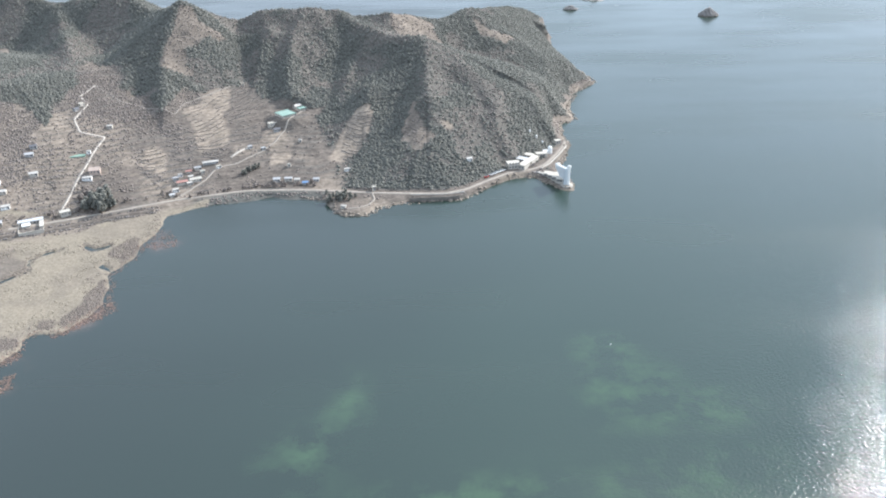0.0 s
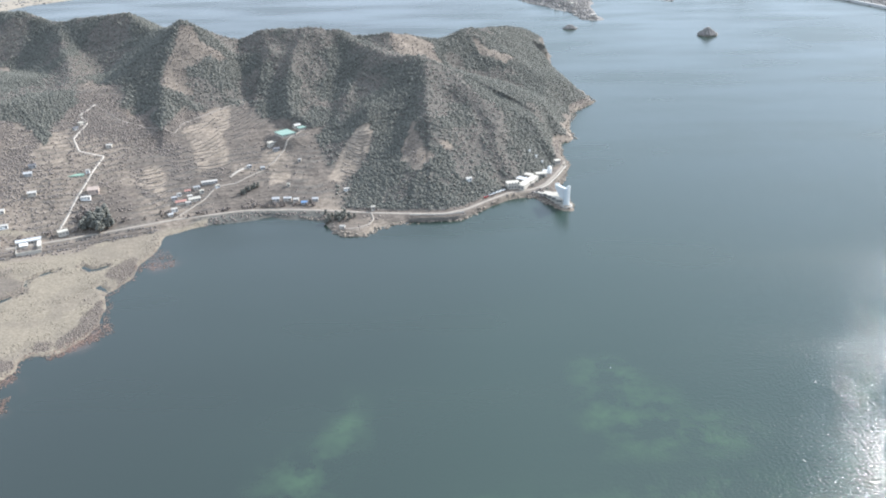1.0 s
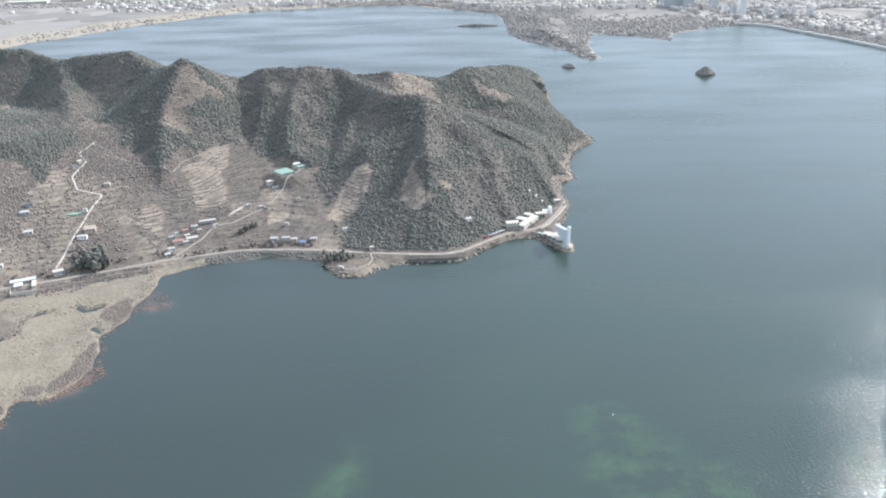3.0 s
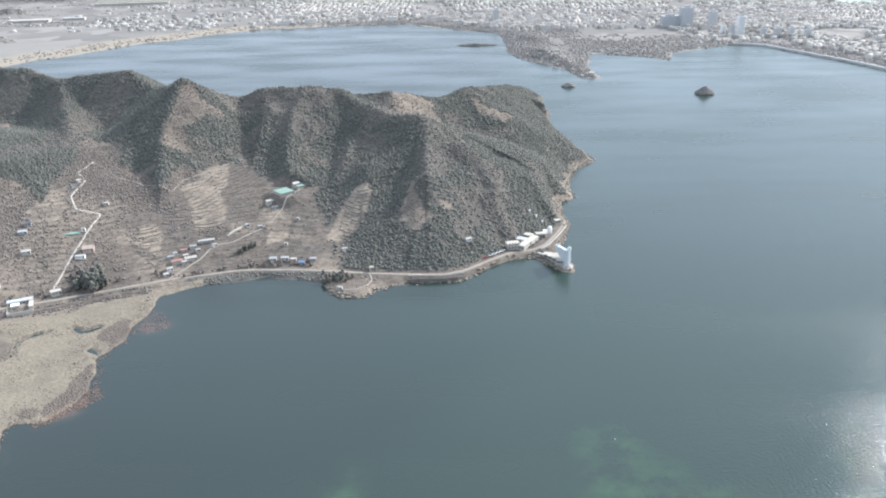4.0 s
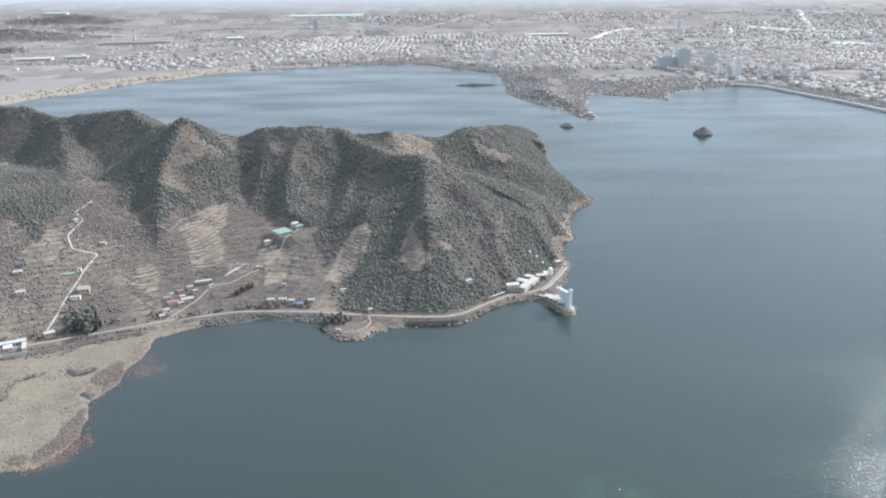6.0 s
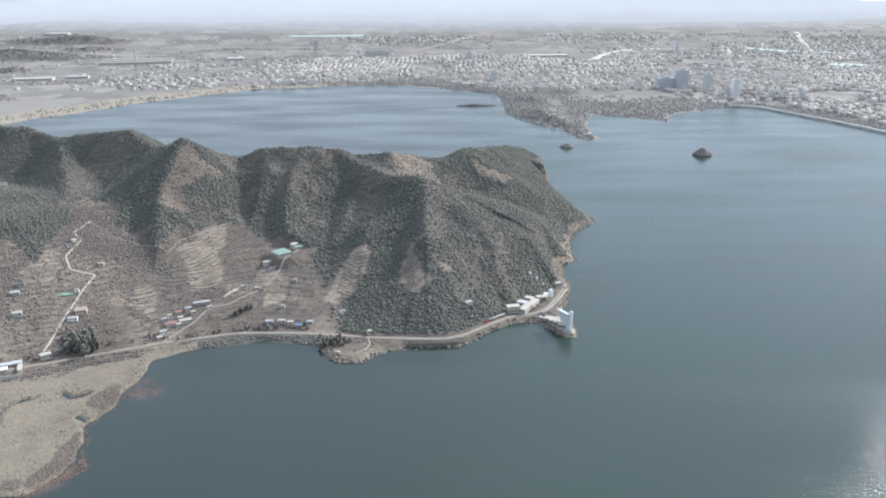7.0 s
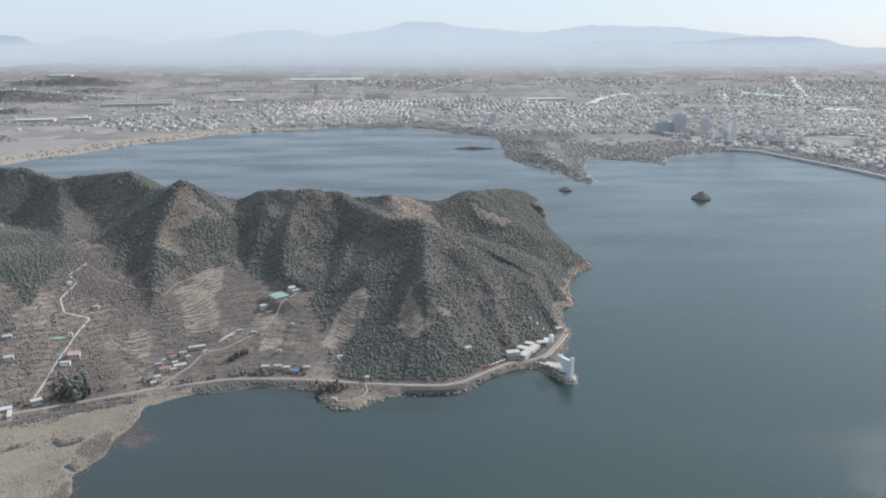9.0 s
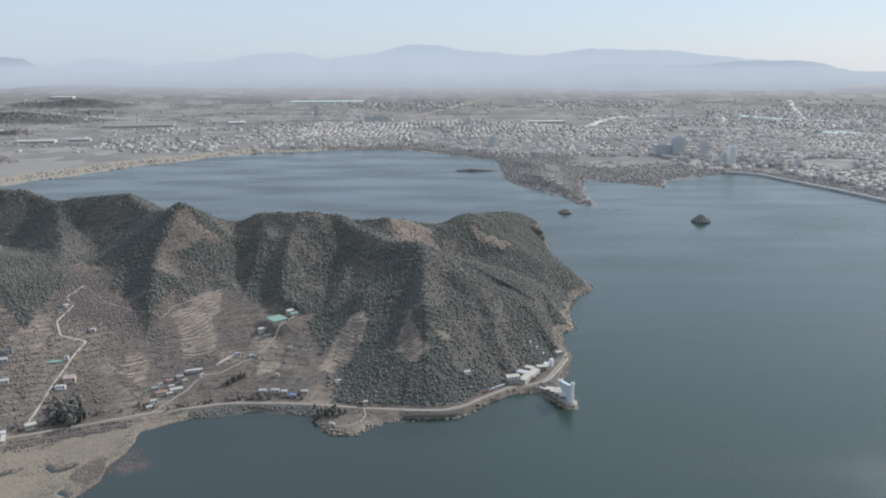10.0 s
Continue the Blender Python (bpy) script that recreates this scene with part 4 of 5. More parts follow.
# -- houses --
def house(x, y, w, d, h, turn, roof="gable", wall_mat=CREAM, roof_mat=GREYROOF, label="", windows=3, sink=0.0):
    """A small house: walls, roof with eaves, door and windows on the side to the lake."""
    w, d, h = 0.85 * w, 0.85 * d, 0.68 * h
    ob = new("house")
    ob.matrix_basis = pose(x, y, ground_at(x, y) + 0.15 - sink, 0, 0, turn)
    part("wall", block(-w / 2, -d / 2, -4.5, w / 2, d / 2, h), wall_mat, ob)
    e = 0.35
    bm = bmesh.new()
    if roof == "gable":
        top = h + 0.28 * d
        v = [bm.verts.new(p) for p in ((-w / 2 - e, -d / 2 - e, h - 0.1), (w / 2 + e, -d / 2 - e, h - 0.1), (w / 2 + e, 0, top), (-w / 2 - e, 0, top), (w / 2 + e, d / 2 + e, h - 0.1), (-w / 2 - e, d / 2 + e, h - 0.1))]
        low = [bm.verts.new(p.co - Vector((0, 0, 0.15))) for p in v]
        for q in ((0, 1, 2, 3), (3, 2, 4, 5)):
            bm.faces.new([v[k] for k in q])
            bm.faces.new([low[k] for k in reversed(q)])
        for a, b in ((0, 1), (1, 2), (2, 4), (4, 5), (5, 3), (3, 0)):
            bm.faces.new((v[b], v[a], low[a], low[b]))
    else:
        block(-w / 2 - e / 2, -d / 2 - e / 2, h + 0.004, w / 2 + e / 2, d / 2 + e / 2, h + 0.3, 0.0, bm)
        block(-w / 2 - e / 2, -d / 2 - e / 2, h + 0.3, w / 2 + e / 2, -d / 2 + 0.1, h + 0.6, 0.0, bm)
        block(-w / 2 - e / 2, d / 2 - 0.1, h + 0.3, w / 2 + e / 2, d / 2 + e / 2, h + 0.6, 0.0, bm)
    part("roof", bm, roof_mat, ob)
    for k in range(windows):
        wx = -w / 2 + w * (k + 0.7) / (windows + 0.4)
        part("window", block(wx - 0.4, -d / 2 - 0.05, h * 0.42, wx + 0.4, -d / 2 + 0.05, h * 0.8), GLASS, ob)
    part("door", block(w / 2 - 1.3, -d / 2 - 0.06, 0, w / 2 - 0.4, -d / 2 + 0.05, min(2.0, h - 0.1)), DARKROOF, ob)
    return tagged(ob, label, "house", "village houses")


VILLAGE = [
    (-134, 667, 15, 17, 2.8, 40, "flat", CREAM, GREENROOF, "long house with a sea-green flat roof by the track"),
    (-144, 655, 8, 5, 3, 40, "flat", CREAM, LIMEROOF, "pale annex with a pale roof beside the green roof"),
    (-139, 647, 6, 4, 3, 28, "gable", GREYWALL, DARKROOF, "grey house with a dark tiled gable roof"),
    (-122, 681, 8, 6, 3.0, 40, "flat", CREAM, GREENROOF, "small house with a sea-green flat roof"),
    (-127, 687, 7, 5, 2.8, 40, "gable", CREAM, PALEROOF, "pale house at the end of the track"),
    (-265, 570, 9, 7, 4.5, 15, "gable", PINK, PINK, "pinkish two-storey house above the conifers"),
    (-268, 561, 8, 4, 2.6, 12, "flat", WHITE, PALEROOF, "low white shed beside the dirt track"),
    (-270, 520, 8, 6, 3.4, 35, "flat", CREAM, LIMEROOF, "pale flat-roofed house at the track's foot"),
    (-278, 595, 3.4, 2.6, 2.4, 10, "flat", WHITE, PALEROOF, "little white shed by the green net"),
    (-309, 656, 5, 3.5, 2.6, 60, "gable", GREYWALL, DARKROOF, "dark-roofed cottage on the upper track"),
    (-308, 666, 5, 3.5, 2.6, 60, "flat", CREAM, LIMEROOF, "pale cottage on the upper track"),
    (-275, 636, 5, 3.5, 2.6, 10, "flat", CREAM, PALEROOF, "pale hut where two tracks meet"),
    (-320, 585, 7, 4, 3, 20, "gable", GREYWALL, GREYROOF, "grey farmhouse among bare orchards"),
    (-308, 562, 7, 4, 3, 20, "gable", CREAM, PALEROOF, "pale farmhouse among bare orchards"),
    (-321, 596, 6, 4, 3, 20, "gable", GREYWALL, DARKROOF, "farmhouse with a dark roof"),
    (-312, 521, 7, 4, 3, 24, "flat", WHITE, PALEROOF, "white house beside the walled court"),
    (-310, 502, 8, 5, 3, 24, "gable", CREAM, GREYROOF, "grey-roofed house beside the walled court"),
    (-321, 538, 6, 4, 3, 15, "gable", CREAM, PALEROOF, "pale house behind the walled court"),
    (-205, 571, 5, 2.6, 2.4, 26, "flat", GREYWALL, GREYROOF, "small grey store in the farmyard"),
    (-187, 583, 4, 3, 2.2, 20, "flat", CREAM, LIMEROOF, "small pale store in the farmyard"),
    (-195, 577, 4, 2.4, 2.2, 26, "gable", CREAM, PALEROOF, "small pale barn in the farmyard"),
    (-203, 577, 3.5, 2.4, 2.2, 26, "flat", WHITE, PALEROOF, "little white store in the farmyard"),
    (-176, 590, 4, 2.4, 2.2, 40, "flat", WHITE, LIMEROOF, "little pale store beside the yard track"),
    (-330, 548, 7, 5, 3, 10, "gable", WHITE, PALEROOF, "white house near the factory yard"),
    (-199, 567, 9, 4, 2.8, 26, "gable", CREAM, REDROOF, "long shed with a faded red roof"),
    (-190, 572, 10, 4.5, 3, 26, "gable", CREAM, LIMEROOF, "long shed with a bright pale roof"),
    (-193, 566, 5, 3, 2.6, 26, "flat", CREAM, PALEROOF, "low pale outbuilding beside long sheds"),
    (-184, 596, 14, 3, 2.6, 20, "gable", GREYWALL, PALEROOF, "long narrow barn with a pale roof"),
    (-192, 588, 6, 3, 2.6, 20, "flat", CREAM, GREYROOF, "grey-roofed barn in the farmyard"),
    (-198, 583, 5, 3, 2.4, 20, "gable", CREAM, REDROOF, "small red-roofed barn in the farmyard"),
    (-201, 556, 5, 3.2, 2.6, 30, "flat", WHITE, PALEROOF, "white gatehouse by the shore road"),
    (-202, 549, 4, 3, 2.6, 30, "gable", CREAM, GREYROOF, "cottage by the shore road"),
    (-157, 621, 4, 2.6, 2.2, 40, "flat", GREYWALL, GREYROOF, "grey hut on the terrace"),
    (-146, 620, 4, 3, 2.2, 20, "flat", GREYWALL, GREYROOF, "grey hut beside the track"),
    (-128, 575, 6, 4, 3, 6, "gable", GREYWALL, GREYROOF, "grey house behind the shore road"),
    (-119, 575, 7, 3.5, 2.6, 4, "flat", CREAM, GREYROOF, "low cream house behind the shore road"),
    (-112, 573, 5, 3.5, 2.6, 4, "flat", CREAM, PALEROOF, "low pale house behind the shore road"),
    (-105, 569, 5, 3.4, 2.6, 2, "gable", GREYWALL, BLUEROOF, "house with a blue roof behind the shore road"),
    (-97, 573, 5, 3.4, 2.6, 0, "gable", GREYWALL, GREYROOF, "grey house near the wood's edge"),
    (-121, 594, 3, 2.4, 2.2, 0, "flat", CREAM, LIMEROOF, "small pale hut on a bare slope"),
    (-117, 630, 3, 2.2, 2.0, 0, "flat", CREAM, PALEROOF, "small pale hut among terraces"),
    (-74, 586, 5, 2.6, 2.2, 20, "flat", WHITE, PALEROOF, "white shed at the edge of the pines"),
    (-51, 553, 3.4, 3, 3.2, 5, "flat", CREAM, LIMEROOF, "pale gate lodge on the point"),
    (-71, 523, 4.5, 2.2, 2.2, -20, "flat", CREAM, PALEROOF, "low pale pavilion on the rocky point"),
    (22, 586, 5, 3, 2.8, 25, "gable", WHITE, PALEROOF, "white house among the pines"),
]
for spec in VILLAGE:
    house(*spec, windows=max(1, int(spec[2] / 2.5)))

def walled_court(x, y, turn):
    """A long hall, a side wing and yard walls round a paved court."""
    ob = new("walled_court")
    z = ground_at(x, y)
    ob.matrix_basis = pose(x, y, z - 0.6, 0, 0, turn)
    part("paving", block(-8, -9, -3, 8, 9, 0.0), ASPHALT, ob, "pale paved court")
    for name, box, height, roof in (("hall", (-8, 5, 8, 9.5), 2.4, BLUEGLASS), ("wing", (5.6, -6, 8, 5), 1.9, LIMEROOF), ("lodge", (-5.5, -1, -0.5, 3.2), 2.0, WHITE)):
        body = part(name, block(box[0], box[1], -3, box[2], box[3], height), CREAM, ob)
        part("roof", block(box[0] - 0.25, box[1] - 0.25, height + 0.004, box[2] + 0.25, box[3] + 0.25, height + 0.3), roof, body)
    for k in range(6):
        part("window", block(-7.2 + 2.2 * k, 4.94, 0.7, -5.8 + 2.2 * k, 5.05, 1.8), GLASS, ob)
    part("yard_wall", block(-8.2, -9, -3, -7.9, 5, 0.8), CREAM, ob)
    part("yard_wall", block(-8.2, -9.3, -3, 8, -9, 0.8), CREAM, ob)
    part("garden", block(-6.5, -8, -0.5, 4.5, -3, 0.12), EARTH, ob, "bare garden bed in the court")
    return tagged(ob, "white walled court with a blue-grey roofed hall", "walled court")


walled_court(-286, 501, 25)
net = new("sports_court")
net.matrix_basis = pose(-286, 592, ground_at(-286, 592) + 0.1, 0, 0, 12)
part("surface", block(-6, -3.2, -1.2, 6, 3.2, 0.25, 0.05), NET, net)
tagged(net, "green netted plot on a bare terrace", "netted plot")


# -- the observatory on the point --
def dome(radius, z, x=0, y=0, steps=6, sides=14):
    bm = bmesh.new()
    bmesh.ops.create_uvsphere(bm, u_segments=sides, v_segments=2 * steps, radius=radius, matrix=Matrix.Translation((x, y, z)))
    bmesh.ops.delete(bm, geom=[v for v in bm.verts if v.co.z < z - radius * 0.35], context="VERTS")
    return bm


def drum(radius, z0, z1, x=0, y=0, sides=16, top=None):
    bm = bmesh.new()
    bmesh.ops.create_cone(bm, cap_ends=True, segments=sides, radius1=radius, radius2=top or radius, depth=z1 - z0, matrix=Matrix.Translation((x, y, (z0 + z1) / 2)))
    return bm


def prism(outline, low, high):
    """An upright body over an outline, with its own floor and top height at each corner."""
    bm = bmesh.new()
    a = [bm.verts.new((x, y, z)) for (x, y), z in zip(outline, low)]
    b = [bm.verts.new((x, y, z)) for (x, y), z in zip(outline, high)]
    for k in range(len(a)):
        bm.faces.new((a[k - 1], a[k], b[k], b[k - 1]))
    bm.faces.new(b)
    bm.faces.new(a[::-1])
    bmesh.ops.recalc_face_normals(bm, faces=bm.faces)
    return bm


def observatory():
    ob = new("solar_observatory")
    ob.location = (95, 558, 0)
    part("podium", drum(5.2, -1.5, 2.0, 0.3, 0.8, 18, 4.6), STONE, ob, "rough stone podium in the water")
    part("podium", prism([(-16, 27), (-13, 17), (-7, 4), (-3, -2), (3, -1), (3.5, 8), (-2, 26)], [-1.5] * 7, [2.6] * 7), STONE, ob, "stone terrace joined to the shore")
    part("tower", prism([(-2.2, -0.6), (0.9, -0.6), (-3.4, 14.5), (-7.0, 14.0)], [2.0, 2.0, 11.4, 11.4], [15.4, 15.4, 13.2, 13.2]), SHADED_SLAB, ob, "white slab that hangs from the tower towards the shore")
    part("shaft", drum(1.15, 2.0, 15.9, 1.1, -0.2, 14), WHITE, ob, "round white shaft at the tower's front")
    d = part("dome", dome(1.5, 16.5, 1.1, -0.2), WHITE, ob, "small white telescope dome")
    part("slit", block(0.85, -1.85, 16.4, 1.35, -0.1, 18.1), GREYWALL, d)
    part("parapet", prism([(-2.4, -0.6), (-2.0, -0.6), (-6.8, 14.0), (-7.2, 14.0)], [15.404, 15.404, 13.204, 13.204], [15.9, 15.9, 14.0, 14.0]), WHITE, ob)
    part("parapet", prism([(-6.8, 13.8), (-3.5, 14.2), (-3.5, 14.5), (-6.8, 14.1)], [13.204] * 4, [14.6] * 4), WHITE, ob)
    for x, y, h in ((-4.6, 3.2, 6.4), (-7.2, 8.6, 6.0), (-9.6, 14.0, 5.4), (-12.0, 19.2, 4.8)):
        turn = pose(x, y, 0, 0, 0, -20)
        wing = block(-2.6, -2.5, 2.6, 2.6, 2.4, h)
        bmesh.ops.transform(wing, matrix=turn, verts=wing.verts)
        part("terrace_wing", wing, STONE, ob, "stepped stone wing with a pale flat roof")
        top = block(-2.9, -2.8, h + 0.004, 2.9, 2.6, h + 0.35)
        bmesh.ops.transform(top, matrix=turn, verts=top.verts)
        part("roof", top, LIMEROOF, ob)
        pane = block(-2.2, -2.57, h - 1.7, 2.2, -2.48, h - 0.7)
        bmesh.ops.transform(pane, matrix=turn, verts=pane.verts)
        part("window", pane, GLASS, ob)
    return tagged(ob, "white solar observatory tower with dome on a stone platform", "observatory")


observatory()


def lab(x, y, w, d, h, turn, label, wall=CREAM, roof=LIMEROOF, storeys=1):
    ob = new("laboratory")
    ob.matrix_basis = pose(x, y, 3.2, 0, 0, turn)
    part("wall", block(-w / 2, -d / 2, -1, w / 2, d / 2, h, 0.08), wall, ob)
    part("roof", block(-w / 2 - 0.25, -d / 2 - 0.25, h + 0.004, w / 2 + 0.25, d / 2 + 0.25, h + 0.35), roof, ob)
    for s in range(storeys):
        for k in range(max(1, int(w / 2.4))):
            wx = -w / 2 + 1.4 + 2.4 * k
            part("window", block(wx - 0.7, -d / 2 - 0.05, 1.0 + 3 * s, wx + 0.7, -d / 2 + 0.05, 2.4 + 3 * s), GLASS, ob)
    return tagged(ob, label, "laboratory", "observatory buildings")


lab(57.5, 594, 10, 7, 4.4, 12, "white two-storey laboratory with a flat roof by the road", storeys=2)
lab(66.5, 594, 5.5, 11, 3.4, -31, "long white laboratory wing with a pale flat roof")
lab(74, 606, 5.5, 14, 3.0, -31, "long low cream laboratory wing", CREAM, LIMEROOF)
lab(66, 606, 8, 6, 3.2, -31, "low cream workshop below the wood", CREAM, GREYROOF)
lab(72.5, 615.5, 7, 5, 3.0, -31, "small cream store below the wood", CREAM, LIMEROOF)
lab(83, 618, 9, 4.5, 3.0, 8, "low pale workshop beside the seawall", CREAM, LIMEROOF)
hall = new("telescope_house")
hall.location = (91, 626, 3)
part("wall", drum(1.9, -1, 4.4, 0, 0, 14), WHITE, hall)
part("dome", dome(1.8, 4.7), WHITE, hall, "low white dome")
part("wing", block(-5.5, -2.0, -1, -1.4, 2.0, 2.6, 0.1), WHITE, hall)
tagged(hall, "round white telescope house with a low dome", "telescope house")
lab(100.5, 649, 5, 3.5, 3.0, 24, "small white hut at the end of the seawall")


def dish(x, y):
    ob = new("wood_telescope")
    ob.location = (x, y, ground_at(x, y))
    part("pier", drum(0.5, -0.8, 1.9, 0, 0, 10, 0.4), WHITE, ob)
    part("head", dome(1.0, 2.3, 0, 0, 4, 10), WHITE, ob, "white rounded telescope cover")
    return tagged(ob, "small white telescope cover standing among pines", "telescope", "telescopes in the wood")


for x, y in ((76.5, 648), (82, 646.5), (87, 644)):
    dish(x, y)

tagged(ribbon("seawall", [(79, 591), (87, 599.5), (98.5, 622.5), (107.5, 643.5)], 0.7, STONE, 0.7, 2.0, lambda x, y: 3.0 + 0 * x, 2.5), "pale concrete seawall along the road", "seawall", kind="structure")
tagged(ribbon("parapet", [(-23, 543.3), (3.3, 542.3), (17, 547)], 0.35, STONE, 0.5, 2.0, lambda x, y: 3.0 + 0 * x, 2.2), "low pale parapet along the shore road", "parapet", kind="structure")

tagged(ribbon("retaining_wall", [(-24, 537.6), (-10, 537.6), (4, 538.2), (13, 540), (18.5, 544.5)], 0.9, WETSTONE, 0.0, 2.0, lambda x, y: 2.9 + 0.3 * vnoise(x, y, 5, 4), 4.2), "dark stone retaining wall below the shore road", "retaining wall", kind="structure")
tagged(ribbon("jetty", [(70, 588), (78, 584), (83, 577), (86, 571)], 2.4, STONE, 0.0, 2.0, lambda x, y: 2.9 + 0 * x, 2.0), "pale causeway out to the observatory", "causeway", kind="structure")


def car(x, y, turn, paint, label):
    ob = new("car")
    ob.matrix_basis = pose(x, y, max(ground_at(x, y), 3.0) + 0.12, 0, 0, turn)
    part("body", block(-2.1, -0.85, 0.3, 2.1, 0.85, 0.95, 0.15), paint, ob)
    part("cabin", block(-1.1, -0.72, 0.95, 1.2, 0.72, 1.45, 0.15), GLASS, ob)
    for wx in (-1.3, 1.3):
        for wy in (-0.8, 0.8):
            bm = bmesh.new()
            bmesh.ops.create_cone(bm, cap_ends=True, segments=10, radius1=0.33, radius2=0.33, depth=0.22, matrix=pose(wx, wy, 0.33, 90))
            part("wheel", bm, RUBBER, ob)
    return tagged(ob, label, "car", "parked cars")


for x, y, turn, paint, label in ((42.5, 580.5, 42, WHITE, "white car parked beside the shore road"), (45.5, 583.2, 42, WHITE, "white car parked beside the shore road"),
                                 (49, 586.3, 42, WHITE, "white car parked beside the shore road"), (35, 573.5, 40, RED, "red car parked beside the shore road"),
                                 (39, 577.3, 42, SILVER, "silver car parked beside the shore road")):
    car(x, y, turn, paint, label)


# -- single trees in the village and on the point --
def tree(tall, wide, leaves, seed, clumps=40):
    r = np.random.default_rng(seed)
    ob = new("tree")
    bm = bmesh.new()
    bmesh.ops.create_cone(bm, cap_ends=True, segments=7, radius1=0.07 * tall, radius2=0.02 * tall, depth=tall * 0.8, matrix=Matrix.Translation((0, 0, tall * 0.4)))
    for k in range(6):
        a, z = k * 1.1, tall * (0.3 + 0.08 * k)
        bmesh.ops.create_cone(bm, cap_ends=False, segments=5, radius1=0.02 * tall, radius2=0.006 * tall, depth=wide * 0.9,
                              matrix=Matrix.Translation((0.4 * wide * math.cos(a), 0.4 * wide * math.sin(a), z)) @ Euler((0, radians(65), a)).to_matrix().to_4x4())
    part("trunk", bm, BARK, ob)
    z = r.uniform(0.18, 1.0, clumps)
    a, reach = r.uniform(0, 6.28, clumps), wide * np.sqrt(r.uniform(0, 1, clumps)) * (1.05 - 0.75 * z)
    spots = np.stack([reach * np.cos(a), reach * np.sin(a), tall * z * 0.9], -1)
    verts, faces = bushes(r, spots, tall * 0.17 * r.uniform(0.7, 1.2, clumps), wide * 0.3 * r.uniform(0.7, 1.2, clumps))
    crown = indexed("crown", verts, faces, leaves)
    crown.parent = ob
    return ob


conifer = tagged(tree(6.5, 2.6, PINE, 1), "dark conifer with a ragged crown", "tree", "single trees")
broad = tagged(tree(5.0, 2.6, SCRUB, 2), "leafless grey-brown broad tree", "tree", "single trees")
first = {conifer: True, broad: True}


def plant(kind, x, y, scale):
    m = pose(x, y, ground_at(x, y) - 0.1, 0, 0, random.uniform(0, 360))
    if first.pop(kind, False):
        kind.matrix_basis = m
        return
    copy_thing(kind, m).scale = (scale, scale, scale * random.uniform(0.9, 1.15))


for k in range(34):
    u, v = random.gauss(0, 1), random.gauss(0, 1)
    plant(conifer, -249 + 4.2 * u, 532 + 6.5 * v, random.uniform(0.9, 1.5))
for k in range(16):
    plant(broad, -260 + random.gauss(0, 4), 538 + random.gauss(0, 5), random.uniform(0.6, 1.0))
for k in range(14):
    t = k / 13
    plant(conifer, -156 + 12 * t + random.gauss(0, 0.8), 582 + 11 * t + random.gauss(0, 0.8), random.uniform(0.45, 0.7))
for k in range(24):
    plant(conifer, -76 + random.gauss(0, 5), 540 + random.gauss(0, 4), random.uniform(0.5, 0.9))
for k in range(40):
    x = random.uniform(-190, -90)
    plant(broad, x, 566 + 0.05 * (x + 140) + random.gauss(0, 1.6) - 0.0035 * (x + 125) ** 2, random.uniform(0.4, 0.75))
for k in range(26):
    x = random.uniform(-320, -195)
    plant(broad, x, 497 + 0.447 * (x + 300) + 11 + random.gauss(0, 2), random.uniform(0.4, 0.7))


# -- islands in the lake --
def islet(x, y, rx, ry, tall, label, leaves, count):
    r = np.random.default_rng(int(x))
    ob = new("island")
    ob.location = (x, y, 0)
    bm = bmesh.new()
    bmesh.ops.create_icosphere(bm, subdivisions=4, radius=1)
    for v in bm.verts:
        n = 1 + 0.18 * noise.fractal(v.co * 2.3 + Vector((x, y, 0)), 1.0, 2.0, 4)
        rise = 1.25 * tall * (1 - math.hypot(v.co.x, v.co.y)) * n if v.co.z > 0 else -1.5
        v.co = Vector((v.co.x * rx * n, v.co.y * ry * n, rise))
    part("rock", bm, ROCK, ob, "brown rocky shore")
    a, q = r.uniform(0, 6.28, count), np.sqrt(r.uniform(0, 0.86, count))
    z = 1.25 * tall * (1 - q) - 0.3
    verts, faces = bushes(r, np.stack([rx * q * np.cos(a), ry * q * np.sin(a), z], -1), r.uniform(2.2, 4.0, count) * (1.15 - 0.6 * q), r.uniform(1.5, 2.6, count))
    indexed("thicket", verts, faces, leaves).parent = ob
    return tagged(ob, label, "island", "lake islands")


islet(408, 1222, 15, 13, 8, "small domed island with dark trees", WINTERWOOD, 220)
islet(211, 1295, 11, 8, 3.5, "low wooded islet in the lake", WINTERWOOD, 110)
islet(88, 1802, 48, 7, 2.5, "long low wooded islet near the far shore", WINTERWOOD, 200)

# -- the far shore: woods, town and plain --
def far_shore(x, y):
    return inside(x, y, FAR_SHORE + FAR_BACK)


def in_town(x, y):
    s = far_shore(x, y)
    a = smooth(45, 75, s + 15 * vnoise(x, y, 60, 17)) * smooth(-560, -420, x + 60 * vnoise(x, y, 200, 18)) * smooth(3350, 3150, y + 120 * vnoise(x, y, 250, 19) + 0.25 * np.abs(x - 300))
    spit = smooth(2020, 2080, y + 0.0 * x) + smooth(560, 600, x)
    return a * np.clip(spit, 0, 1) * (x < 1500)


